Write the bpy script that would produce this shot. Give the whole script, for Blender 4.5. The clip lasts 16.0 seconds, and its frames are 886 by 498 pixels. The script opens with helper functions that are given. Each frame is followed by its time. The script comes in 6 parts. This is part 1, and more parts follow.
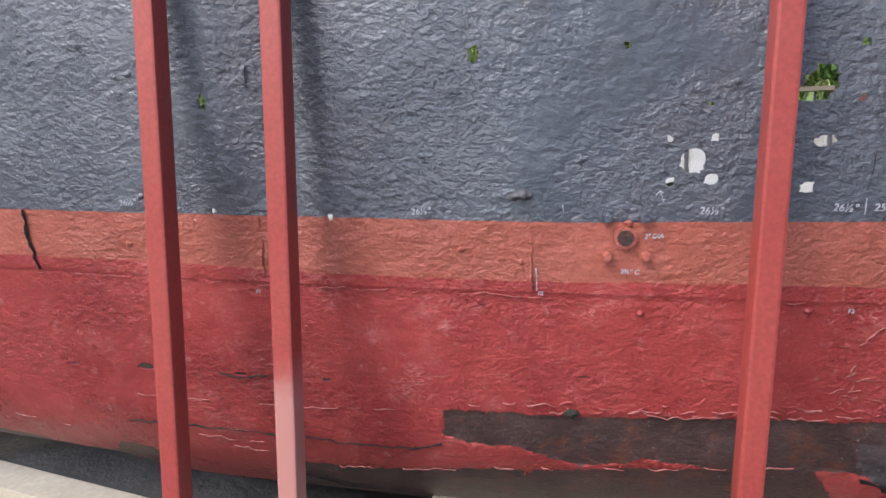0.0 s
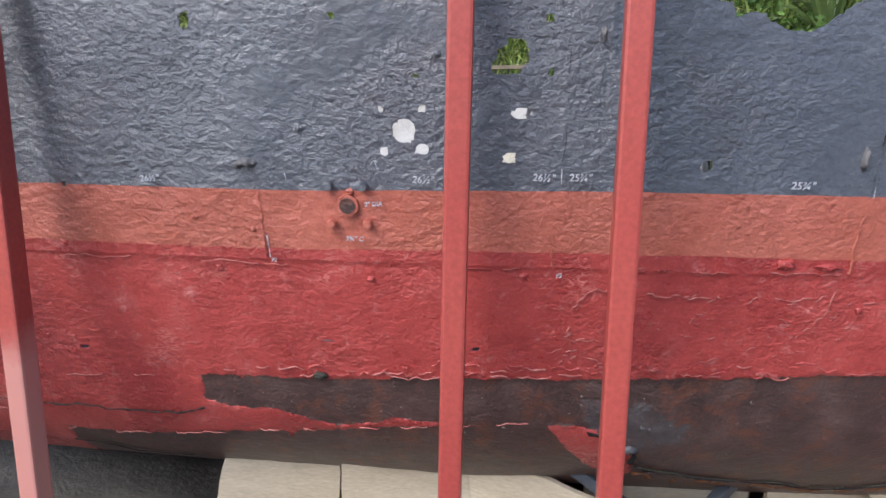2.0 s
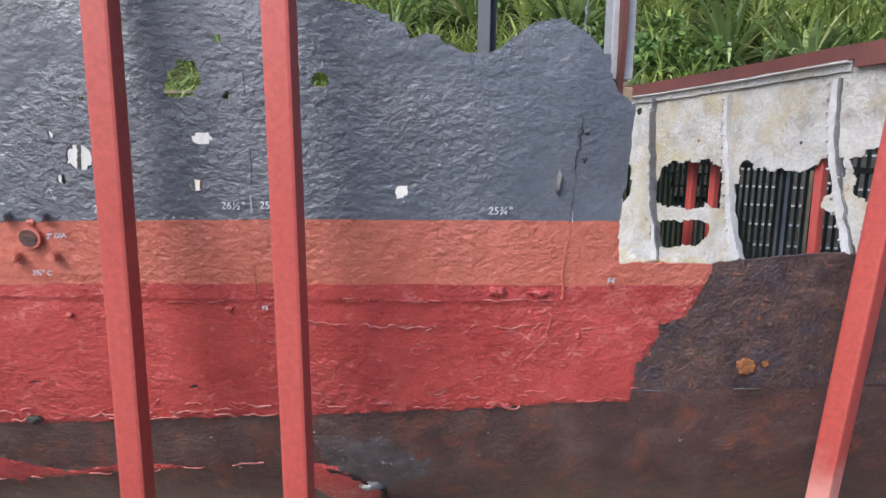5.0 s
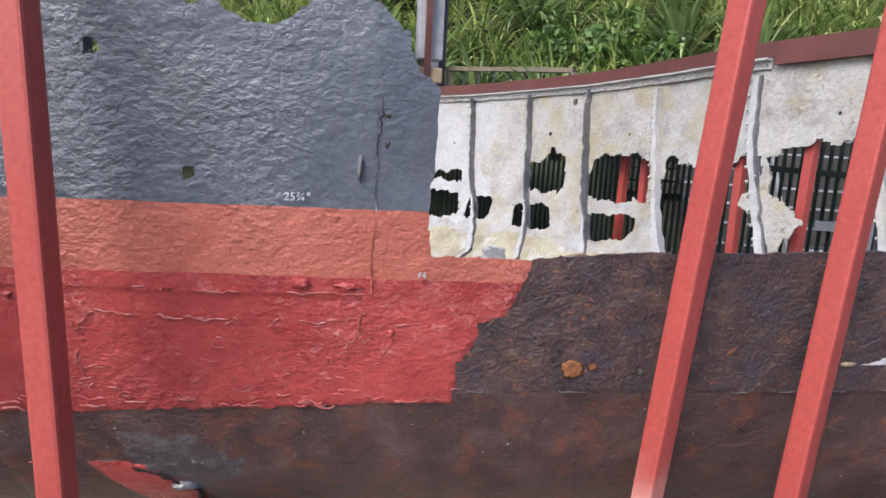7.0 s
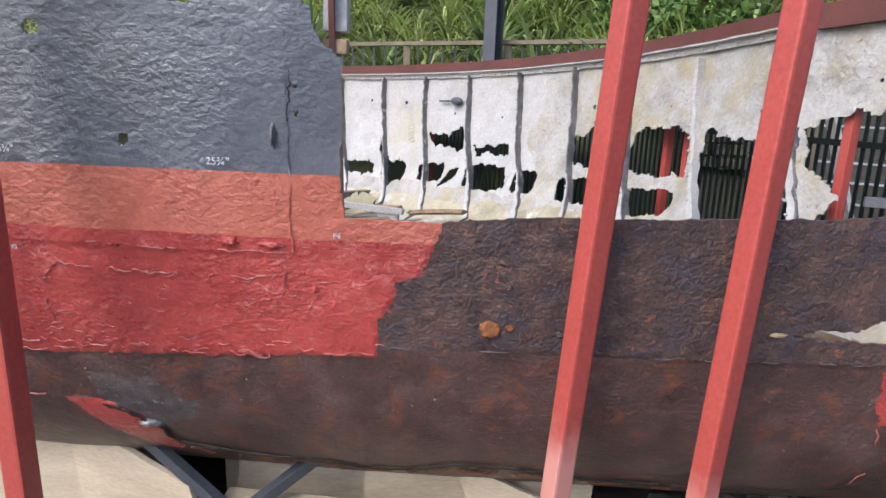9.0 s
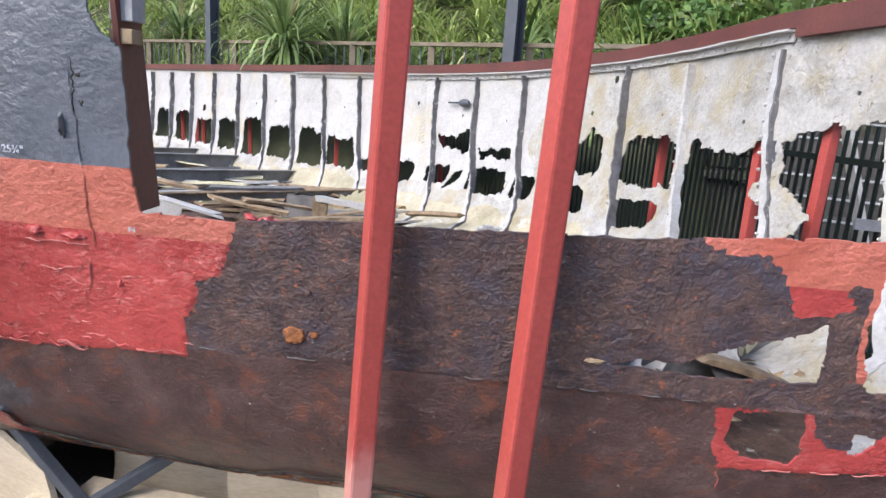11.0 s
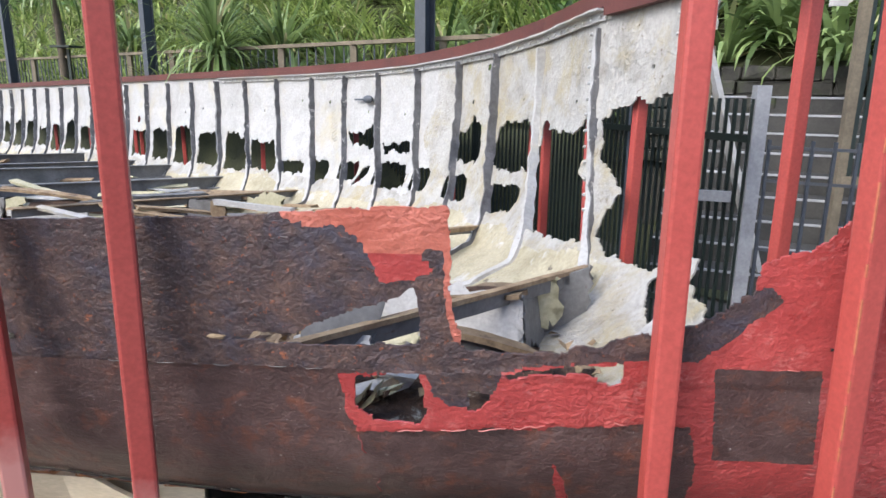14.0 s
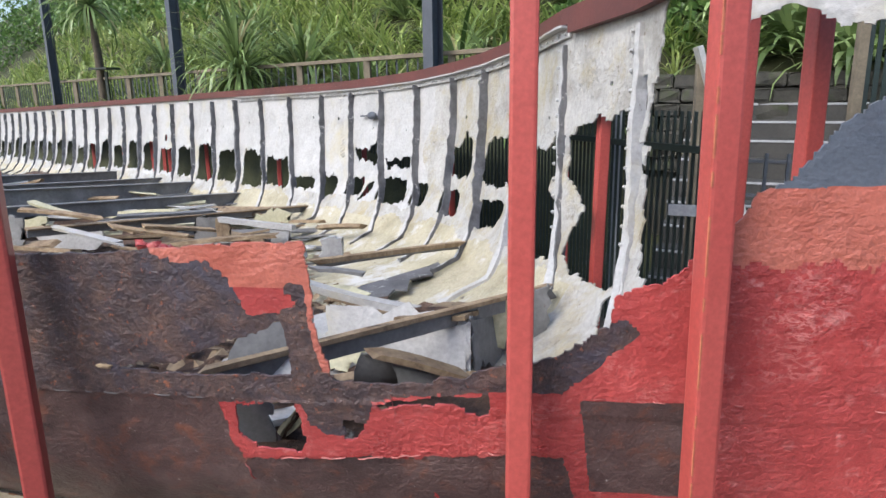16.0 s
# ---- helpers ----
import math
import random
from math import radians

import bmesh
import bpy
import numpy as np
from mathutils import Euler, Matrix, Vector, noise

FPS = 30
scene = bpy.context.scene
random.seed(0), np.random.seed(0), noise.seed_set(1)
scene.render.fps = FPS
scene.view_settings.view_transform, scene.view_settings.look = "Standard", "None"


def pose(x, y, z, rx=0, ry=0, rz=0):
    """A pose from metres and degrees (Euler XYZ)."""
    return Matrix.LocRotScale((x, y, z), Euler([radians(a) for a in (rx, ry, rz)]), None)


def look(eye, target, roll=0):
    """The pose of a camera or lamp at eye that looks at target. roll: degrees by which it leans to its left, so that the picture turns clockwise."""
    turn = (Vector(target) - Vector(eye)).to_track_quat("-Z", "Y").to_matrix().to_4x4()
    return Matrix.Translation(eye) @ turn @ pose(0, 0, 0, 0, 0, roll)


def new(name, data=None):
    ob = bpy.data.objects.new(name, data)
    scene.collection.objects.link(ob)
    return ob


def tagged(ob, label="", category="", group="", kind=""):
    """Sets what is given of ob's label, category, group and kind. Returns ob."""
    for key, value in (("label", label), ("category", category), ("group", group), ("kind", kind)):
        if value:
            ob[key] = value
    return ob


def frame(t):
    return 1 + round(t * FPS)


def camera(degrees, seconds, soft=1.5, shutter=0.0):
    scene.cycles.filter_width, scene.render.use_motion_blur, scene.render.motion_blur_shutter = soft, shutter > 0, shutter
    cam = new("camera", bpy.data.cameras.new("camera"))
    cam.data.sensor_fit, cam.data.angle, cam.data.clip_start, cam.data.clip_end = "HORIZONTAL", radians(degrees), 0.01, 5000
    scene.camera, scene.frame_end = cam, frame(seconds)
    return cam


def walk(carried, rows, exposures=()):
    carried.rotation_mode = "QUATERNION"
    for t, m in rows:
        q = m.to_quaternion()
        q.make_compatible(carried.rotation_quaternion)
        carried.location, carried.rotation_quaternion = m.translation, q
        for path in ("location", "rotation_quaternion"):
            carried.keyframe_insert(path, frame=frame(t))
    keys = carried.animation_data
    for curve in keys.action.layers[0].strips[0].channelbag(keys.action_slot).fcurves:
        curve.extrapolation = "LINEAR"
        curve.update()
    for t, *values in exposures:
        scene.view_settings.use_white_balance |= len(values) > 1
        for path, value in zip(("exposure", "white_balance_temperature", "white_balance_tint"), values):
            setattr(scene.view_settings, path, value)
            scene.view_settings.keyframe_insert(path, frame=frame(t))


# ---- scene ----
cam = camera(68.2, 16.0, shutter=0.12)
METRES, EYE, TILT, LEAN, TURN = 3.75, 1.5, 0.0, 0.0, 2.6
EXPOSE = 0.62
ROWS = [
    (0.0, 0.0, 0.0, 0.0, 0.03, -8.78, -0.2),
    (0.5, 0.0217, 0.0006, -0.0021, -1.86, -9.56, 0.58),
    (1.0, 0.0714, -0.0008, -0.0018, -3.14, -10.0, 0.42),
    (1.5, 0.1112, -0.0093, 0.0004, -3.38, -10.69, -0.48),
    (2.0, 0.1361, -0.0151, 0.0027, -4.36, -11.54, -1.05),
    (2.5, 0.1609, -0.0084, 0.0033, -9.9, -10.7, -1.67),
    (3.0, 0.193, 0.0144, 0.0064, -14.73, -9.82, -2.97),
    (5.5, 0.3089, -0.0155, 0.0094, -7.54, -10.24, -0.49),
    (6.0, 0.3297, -0.0161, 0.0081, -9.55, -11.1, -1.84),
    (6.5, 0.3542, -0.0111, 0.0074, -11.31, -11.39, -2.6),
    (7.0, 0.3875, -0.0015, 0.0097, -10.17, -11.18, -2.9),
    (7.5, 0.4121, -0.0094, 0.0101, -5.17, -11.4, -1.35),
    (8.0, 0.4367, -0.0185, 0.0097, -3.04, -12.95, -2.25),
    (8.5, 0.4593, -0.029, 0.0106, -2.81, -14.17, -2.54),
    (9.0, 0.4846, -0.0339, 0.0097, -2.65, -13.48, -2.2),
    (9.5, 0.5252, -0.0233, 0.0106, -2.55, -13.56, -3.85),
    (12.0, 0.6919, -0.0172, 0.0182, 5.66, -12.95, -2.2),
    (12.5, 0.7232, -0.0187, 0.0198, 5.35, -11.95, -1.17),
    (13.0, 0.7763, -0.0314, 0.0208, 3.91, -12.85, -0.95),
    (13.5, 0.817, -0.0367, 0.0199, 3.27, -14.74, -1.07),
    (14.0, 0.8586, -0.0269, 0.0165, 1.7, -13.73, -0.65),
    (14.5, 0.8916, -0.0174, 0.02, 0.06, -12.66, -1.47),
    (15.0, 0.9275, -0.0222, 0.021, 4.07, -13.37, -0.3),
    (15.5, 0.9528, -0.0261, 0.021, 6.65, -15.35, -0.19),
    (16.0, 0.9613, -0.0246, 0.0317, 5.2, -12.98, 0.73),
]
walk(cam, [(t, pose(0, 0, EYE, TILT, LEAN, TURN) @ pose(METRES * x, METRES * y, METRES * z, 90 + pitch, roll, yaw)) for t, x, y, z, yaw, pitch, roll in ROWS], exposures=[(0.0, EXPOSE - 0.1, 6080, 12), (3.0, EXPOSE + 0.06, 6080, 12), (9.5, EXPOSE + 0.2, 6200, 14), (12.0, EXPOSE + 0.5, 6120, 12), (16.0, EXPOSE + 0.25, 6150, 10)])

# ---- light ----
SUN_AZ, SUN_EL = radians(224), radians(43)
world = bpy.data.worlds.new("overcast")
scene.world = world
world.use_nodes = True
wn = world.node_tree.nodes
sky = wn.new("ShaderNodeTexSky")
sky.sky_type, sky.sun_disc = "NISHITA", False
sky.sun_elevation, sky.sun_rotation = SUN_EL, SUN_AZ
sky.air_density, sky.dust_density, sky.ozone_density = 1.0, 3.0, 1.5
wn["Background"].inputs[1].default_value = 0.15
world.node_tree.links.new(sky.outputs[0], wn["Background"].inputs[0])
sun = new("sun", bpy.data.lights.new("sun", "SUN"))
sun.data.energy, sun.data.angle, sun.data.color = 1.6, radians(34), (1.0, 0.96, 0.91)
toward = Vector((math.sin(SUN_AZ) * math.cos(SUN_EL), math.cos(SUN_AZ) * math.cos(SUN_EL), math.sin(SUN_EL)))
sun.matrix_world = look(toward * 30, (0, 0, 0))


# ---- materials ----
def ramp_node(nt, fac, stops):
    r = nt.nodes.new("ShaderNodeValToRGB")
    while len(r.color_ramp.elements) < len(stops):
        r.color_ramp.elements.new(0.5)
    for e, (p, c) in zip(r.color_ramp.elements, stops):
        e.position, e.color = p, (*c, 1)
    nt.links.new(fac, r.inputs[0])
    return r.outputs[0]


def noise_node(nt, scale, detail=4.0, rough=0.6, stretch=(1, 1, 1), warp=0.0, shift=0.0):
    tc = nt.nodes.new("ShaderNodeTexCoord")
    mp = nt.nodes.new("ShaderNodeMapping")
    mp.inputs["Scale"].default_value = stretch
    mp.inputs["Location"].default_value = (shift, shift * 0.7, shift * 1.3)
    nt.links.new(tc.outputs["Object"], mp.inputs[0])
    n = nt.nodes.new("ShaderNodeTexNoise")
    n.inputs["Scale"].default_value, n.inputs["Detail"].default_value = scale, detail
    n.inputs["Roughness"].default_value, n.inputs["Distortion"].default_value = rough, warp
    nt.links.new(mp.outputs[0], n.inputs["Vector"])
    return n.outputs["Fac"]


def mixed(nt, fac, a, b, kind="MIX"):
    m = nt.nodes.new("ShaderNodeMix")
    m.data_type, m.blend_type = "RGBA", kind
    for sock, v in ((m.inputs[0], fac), (m.inputs[6], a), (m.inputs[7], b)):
        if isinstance(v, tuple):
            sock.default_value = (*v, 1)
        elif isinstance(v, float):
            sock.default_value = v
        else:
            nt.links.new(v, sock)
    return m.outputs[2]


def spread(nt, fac, lo, hi):
    m = nt.nodes.new("ShaderNodeMapRange")
    m.inputs[1].default_value, m.inputs[2].default_value = lo, hi
    nt.links.new(fac, m.inputs[0])
    return m.outputs[0]


def surface(name, stops, scale=6.0, rough=0.5, grain=60.0, bump=0.4, dist=0.004, metal=0.0, stretch=(1, 1, 1),
            spots=None, spots2=None, rough_var=0.15, vary=0.0, coarse=None, thin=None, ridge=None, grain_mix=0.35):
    """A weathered surface: a colour ramp over broad noise, fine grain, spots of another colour (colour, scale, from, to), relief."""
    m = bpy.data.materials.new(name)
    m.use_nodes = True
    nt = m.node_tree
    b = nt.nodes["Principled BSDF"]
    broad = noise_node(nt, scale, 6.0, 0.65, stretch)
    col = ramp_node(nt, broad, stops)
    fine = noise_node(nt, grain, 4.0, 0.6, stretch, shift=3.0)
    col = mixed(nt, grain_mix, col, ramp_node(nt, fine, ((0.25, (0.2, 0.2, 0.2)), (0.7, (1.0, 1.0, 1.0)))), "MULTIPLY")
    for k, s in enumerate((spots, spots2)):
        if s:
            colour, sc, lo, hi = s
            col = mixed(nt, spread(nt, noise_node(nt, sc, 7.0, 0.7, warp=0.4, shift=7.0 + 5 * k), lo, hi), col, colour)
    if ridge:
        # pale broken wrinkles, chalky wear plus sheen in the colour: (colour, scale, stretch, mask scale, from, to)
        rc, rs, rst, ms, mlo, mhi = ridge
        line = ramp_node(nt, noise_node(nt, rs, 3.0, 0.6, rst, 0.8, 31.0), ((0.44, (0, 0, 0)), (0.5, (1, 1, 1)), (0.56, (0, 0, 0))))
        worn = mixed(nt, 1.0, line, spread(nt, noise_node(nt, ms, 4.0, 0.6, shift=41.0), mlo, mhi), "MULTIPLY")
        col = mixed(nt, worn, col, rc)
    if vary:
        info = nt.nodes.new("ShaderNodeObjectInfo")
        hsv = nt.nodes.new("ShaderNodeHueSaturation")
        v = nt.nodes.new("ShaderNodeMapRange")
        v.inputs[3].default_value, v.inputs[4].default_value = 1 - vary, 1 + vary
        nt.links.new(info.outputs["Random"], v.inputs[0])
        nt.links.new(v.outputs[0], hsv.inputs["Value"])
        nt.links.new(col, hsv.inputs["Color"])
        col = hsv.outputs[0]
    nt.links.new(col, b.inputs["Base Color"])
    rv = nt.nodes.new("ShaderNodeMapRange")
    rv.inputs[3].default_value, rv.inputs[4].default_value = max(0.05, rough - rough_var), min(1.0, rough + rough_var)
    nt.links.new(broad, rv.inputs[0])
    nt.links.new(rv.outputs[0], b.inputs["Roughness"])
    b.inputs["Metallic"].default_value = metal
    bp = nt.nodes.new("ShaderNodeBump")
    bp.inputs["Strength"].default_value, bp.inputs["Distance"].default_value = bump, dist
    nt.links.new(fine, bp.inputs["Height"])
    if coarse:
        sc, st, ds, strch = coarse
        b2 = nt.nodes.new("ShaderNodeBump")
        b2.inputs["Distance"].default_value = ds
        patch = nt.nodes.new("ShaderNodeMapRange")
        patch.inputs[1].default_value, patch.inputs[2].default_value, patch.inputs[3].default_value, patch.inputs[4].default_value = 0.36, 0.66, 0.3, 1.2
        nt.links.new(noise_node(nt, 3.2, 3.0, 0.6, shift=21.0), patch.inputs[0])
        scaled = nt.nodes.new("ShaderNodeMath")
        scaled.operation, scaled.inputs[1].default_value = "MULTIPLY", st
        nt.links.new(patch.outputs[0], scaled.inputs[0])
        nt.links.new(scaled.outputs[0], b2.inputs["Strength"])
        nt.links.new(noise_node(nt, sc, 5.0, 0.62, strch, shift=11.0), b2.inputs["Height"])
        if thin:
            # the lumpy coat gets thinner along the hull
            tc, sp, mr = nt.nodes.new("ShaderNodeTexCoord"), nt.nodes.new("ShaderNodeSeparateXYZ"), nt.nodes.new("ShaderNodeMapRange")
            mr.inputs[1].default_value, mr.inputs[2].default_value, mr.inputs[3].default_value, mr.inputs[4].default_value = thin[0], thin[1], 1.0, thin[2]
            nt.links.new(tc.outputs["Object"], sp.inputs[0])
            nt.links.new(sp.outputs[0], mr.inputs[0])
            weaker = nt.nodes.new("ShaderNodeMath")
            weaker.operation = "MULTIPLY"
            nt.links.new(mr.outputs[0], weaker.inputs[0])
            nt.links.new(scaled.outputs[0], weaker.inputs[1])
            nt.links.new(weaker.outputs[0], b2.inputs["Strength"])
            nt.links.new(mr.outputs[0], b.inputs["Coat Weight"])
            b.inputs["Coat Roughness"].default_value = 0.3
            nt.links.new(b2.outputs[0], b.inputs["Coat Normal"])
        nt.links.new(bp.outputs[0], b2.inputs["Normal"])
        nt.links.new(b2.outputs[0], b.inputs["Normal"])
    else:
        nt.links.new(bp.outputs[0], b.inputs["Normal"])
    return m


GREY = surface("grey_blue_hull_paint", ((0.3, (0.086, 0.1, 0.13)), (0.7, (0.142, 0.16, 0.194))), 3.0, 0.26, 110, 0.3, 0.002,
               spots=((0.3, 0.31, 0.33), 30, 0.72, 0.8), spots2=((0.085, 0.086, 0.102), 4, 0.52, 0.78), coarse=(50, 1.0, 0.018, (0.85, 1, 1.1)), thin=(0.5, 1.6, 0.36), rough_var=0.2)
ORANGE = surface("orange_boot_topping_paint", ((0.3, (0.45, 0.128, 0.088)), (0.7, (0.58, 0.18, 0.13))), 5.0, 0.36, 140, 0.4, 0.003,
                 spots=((0.64, 0.36, 0.28), 24, 0.66, 0.84), spots2=((0.38, 0.09, 0.06), 6, 0.52, 0.8), coarse=(54, 0.95, 0.012, (0.85, 1, 1.05)))
RED = surface("red_antifouling_paint", ((0.3, (0.34, 0.047, 0.046)), (0.6, (0.48, 0.076, 0.07)), (0.8, (0.56, 0.14, 0.128))), 4.0, 0.3, 130, 0.7, 0.003,
              spots=((0.62, 0.28, 0.26), 26, 0.58, 0.82), spots2=((0.26, 0.035, 0.036), 3, 0.5, 0.78), coarse=(54, 0.9, 0.011, (0.85, 1, 1.05)), rough_var=0.2, ridge=((0.6, 0.22, 0.2), 34, (0.7, 1, 1.5), 5.0, 0.56, 0.74))
CRUST = surface("grey_crusted_iron", ((0.3, (0.055, 0.042, 0.043)), (0.7, (0.145, 0.13, 0.132))), 16.0, 0.6, 120, 0.8, 0.004, spots=((0.1, 0.06, 0.058), 9, 0.5, 0.62), spots2=((0.36, 0.35, 0.36), 40, 0.62, 0.7), coarse=(60, 0.7, 0.01, (1, 1, 1)))
RUST = surface("dark_rusted_iron", ((0.25, (0.045, 0.034, 0.041)), (0.45, (0.085, 0.058, 0.06)), (0.7, (0.17, 0.1, 0.08))), 18.0, 0.42, 110, 1.0, 0.005,
               spots=((0.3, 0.1, 0.048), 50, 0.6, 0.67), spots2=((0.06, 0.052, 0.07), 9, 0.52, 0.68), coarse=(60, 0.65, 0.013, (1, 1, 1)), rough_var=0.2, grain_mix=0.75)
SMOOTH_RUST = surface("smooth_brown_iron", ((0.25, (0.056, 0.035, 0.034)), (0.5, (0.1, 0.059, 0.055)), (0.75, (0.165, 0.105, 0.095))), 8.0, 0.38, 130, 0.95, 0.0035,
                      spots=((0.42, 0.38, 0.36), 60, 0.66, 0.69), spots2=((0.16, 0.06, 0.038), 14, 0.52, 0.68), coarse=(70, 0.6, 0.007, (0.8, 1, 1.2)), rough_var=0.25, grain_mix=0.6)
FLAKE = surface("orange_rust_flake", ((0.3, (0.1, 0.035, 0.015)), (0.7, (0.36, 0.14, 0.045))), 30.0, 0.85, 150, 0.8, 0.004)
WHITE = surface("flaking_white_paint", ((0.3, (0.38, 0.375, 0.365)), (0.55, (0.48, 0.48, 0.475))), 3.5, 0.5, 45, 0.6, 0.005,
                spots=((0.42, 0.38, 0.26), 1.7, 0.53, 0.76), spots2=((0.13, 0.1, 0.07), 15, 0.68, 0.73), coarse=(20, 0.5, 0.012, (1, 1, 1)))
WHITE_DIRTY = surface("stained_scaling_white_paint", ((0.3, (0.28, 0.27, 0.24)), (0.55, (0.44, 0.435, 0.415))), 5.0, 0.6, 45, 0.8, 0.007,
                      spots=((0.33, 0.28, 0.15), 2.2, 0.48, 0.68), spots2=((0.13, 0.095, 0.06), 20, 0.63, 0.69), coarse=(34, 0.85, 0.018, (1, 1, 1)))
BILGE_SKIN = surface("yellowed_scaling_bilge_paint", ((0.3, (0.3, 0.27, 0.17)), (0.55, (0.46, 0.42, 0.3))), 3.0, 0.6, 45, 0.8, 0.007,
                     spots=((0.5, 0.5, 0.48), 3.0, 0.55, 0.64), spots2=((0.09, 0.075, 0.06), 7, 0.64, 0.68), coarse=(30, 0.8, 0.018, (1, 1, 1)))
# rib grey, darkened so that the colour carries the ribs' shadow side
RIBGREY = surface("darkened_rib_grey", ((0.3, (0.07, 0.07, 0.074)), (0.7, (0.2, 0.2, 0.21))), 8.0, 0.55, 70, 0.4, 0.003, spots=((0.5, 0.5, 0.48), 9, 0.6, 0.67))
RAIL = surface("brown_red_rail_paint", ((0.3, (0.09, 0.028, 0.022)), (0.7, (0.15, 0.045, 0.035))), 3.0, 0.5, 60, 0.3, 0.003)
POST = surface("red_post_paint", ((0.3, (0.4, 0.068, 0.058)), (0.7, (0.47, 0.09, 0.075))), 2.0, 0.38, 90, 0.12, 0.001, spots=((0.5, 0.22, 0.18), 12, 0.76, 0.84))
def faded_post(z0):
    """Post paint bleached pink below a height, with a soft uneven border."""
    m = POST.copy()
    m.name = "red_post_paint_faded_below"
    nt = m.node_tree
    b = nt.nodes["Principled BSDF"]
    old = b.inputs["Base Color"].links[0].from_socket
    tc, sp, mr, ad = (nt.nodes.new(k) for k in ("ShaderNodeTexCoord", "ShaderNodeSeparateXYZ", "ShaderNodeMapRange", "ShaderNodeMath"))
    nt.links.new(tc.outputs["Object"], sp.inputs[0])
    ad.operation, ad.inputs[1].default_value = "MULTIPLY_ADD", 0.16
    nt.links.new(noise_node(nt, 16.0, 5.0, 0.6), ad.inputs[0])
    nt.links.new(sp.outputs[2], ad.inputs[2])
    mr.inputs[1].default_value, mr.inputs[2].default_value = z0 + 0.02, z0 + 0.13
    mr.inputs[3].default_value, mr.inputs[4].default_value = 1.0, 0.0
    nt.links.new(ad.outputs[0], mr.inputs[0])
    nt.links.new(mixed(nt, mr.outputs[0], old, (0.52, 0.235, 0.205)), b.inputs["Base Color"])
    return m


PRIMER = surface("ochre_primer", ((0.3, (0.42, 0.11, 0.06)), (0.7, (0.5, 0.18, 0.09))), 20.0, 0.6, 90, 0.3, 0.001)
STEEL = surface("grey_blue_steel_paint", ((0.3, (0.05, 0.06, 0.075)), (0.7, (0.085, 0.095, 0.115))), 3.0, 0.5, 60, 0.2, 0.002)
GALV = surface("galvanised_steel", ((0.3, (0.3, 0.31, 0.33)), (0.7, (0.45, 0.46, 0.48))), 5.0, 0.5, 60, 0.2, 0.002, spots=((0.25, 0.1, 0.05), 6, 0.66, 0.75))
FENCE = surface("dark_green_fence_paint", ((0.3, (0.012, 0.02, 0.018)), (0.7, (0.025, 0.04, 0.035))), 5.0, 0.45, 60, 0.2, 0.002)
WOOD = surface("weathered_rail_wood", ((0.3, (0.12, 0.1, 0.07)), (0.7, (0.24, 0.2, 0.14))), 4.0, 0.8, 50, 0.5, 0.004, stretch=(1, 1, 1))
TIMBER = surface("grey_painted_timber", ((0.3, (0.12, 0.12, 0.12)), (0.7, (0.25, 0.25, 0.25))), 5.0, 0.7, 50, 0.4, 0.004, spots=((0.1, 0.06, 0.04), 8, 0.62, 0.7), vary=0.25)
RAW = surface("bare_broken_wood", ((0.3, (0.16, 0.1, 0.055)), (0.7, (0.42, 0.32, 0.2))), 12.0, 0.8, 70, 0.5, 0.004, spots=((0.05, 0.035, 0.03), 7, 0.6, 0.7), vary=0.3)
PLY = surface("pale_plywood", ((0.3, (0.5, 0.42, 0.3)), (0.7, (0.66, 0.58, 0.44))), 3.0, 0.6, 40, 0.2, 0.002, stretch=(1, 1, 5), spots=((0.3, 0.25, 0.18), 4, 0.66, 0.8))
MUD = surface("dark_wet_mud", ((0.3, (0.05, 0.045, 0.038)), (0.7, (0.1, 0.092, 0.08))), 4.0, 0.7, 40, 0.6, 0.01, coarse=(6, 0.5, 0.05, (1, 1, 1)))
RUBBLE = surface("rusty_bilge_debris", ((0.3, (0.04, 0.022, 0.016)), (0.7, (0.17, 0.1, 0.065))), 16.0, 0.85, 60, 1.0, 0.02, spots=((0.4, 0.38, 0.32), 7, 0.6, 0.68))
# concrete kept dark: the shade over the steps is put into its colour
CONCRETE = surface("darkened_concrete", ((0.3, (0.035, 0.035, 0.033)), (0.7, (0.075, 0.072, 0.066))), 4.0, 0.85, 50, 0.4, 0.004)
BLOCK = surface("mossy_wall_stone", ((0.3, (0.032, 0.032, 0.026)), (0.7, (0.075, 0.07, 0.058))), 6.0, 0.85, 40, 0.8, 0.012, spots=((0.045, 0.06, 0.022), 5, 0.5, 0.68), vary=0.22)
SOIL = surface("bank_soil", ((0.3, (0.03, 0.035, 0.015)), (0.7, (0.07, 0.075, 0.03))), 3.0, 0.9, 30, 0.6, 0.02)
BARK = surface("palm_bark", ((0.3, (0.07, 0.055, 0.04)), (0.7, (0.16, 0.13, 0.09))), 8.0, 0.9, 40, 0.7, 0.01)
CHALK = surface("white_chalk_marks", ((0.35, (0.28, 0.3, 0.36)), (0.6, (0.66, 0.69, 0.76))), 60.0, 0.8, 200, 0.2, 0.001)
CREAM = surface("cream_paint", ((0.3, (0.42, 0.4, 0.25)), (0.7, (0.6, 0.58, 0.42))), 5.0, 0.6, 50, 0.4, 0.004, spots=((0.2, 0.2, 0.19), 6, 0.62, 0.66))


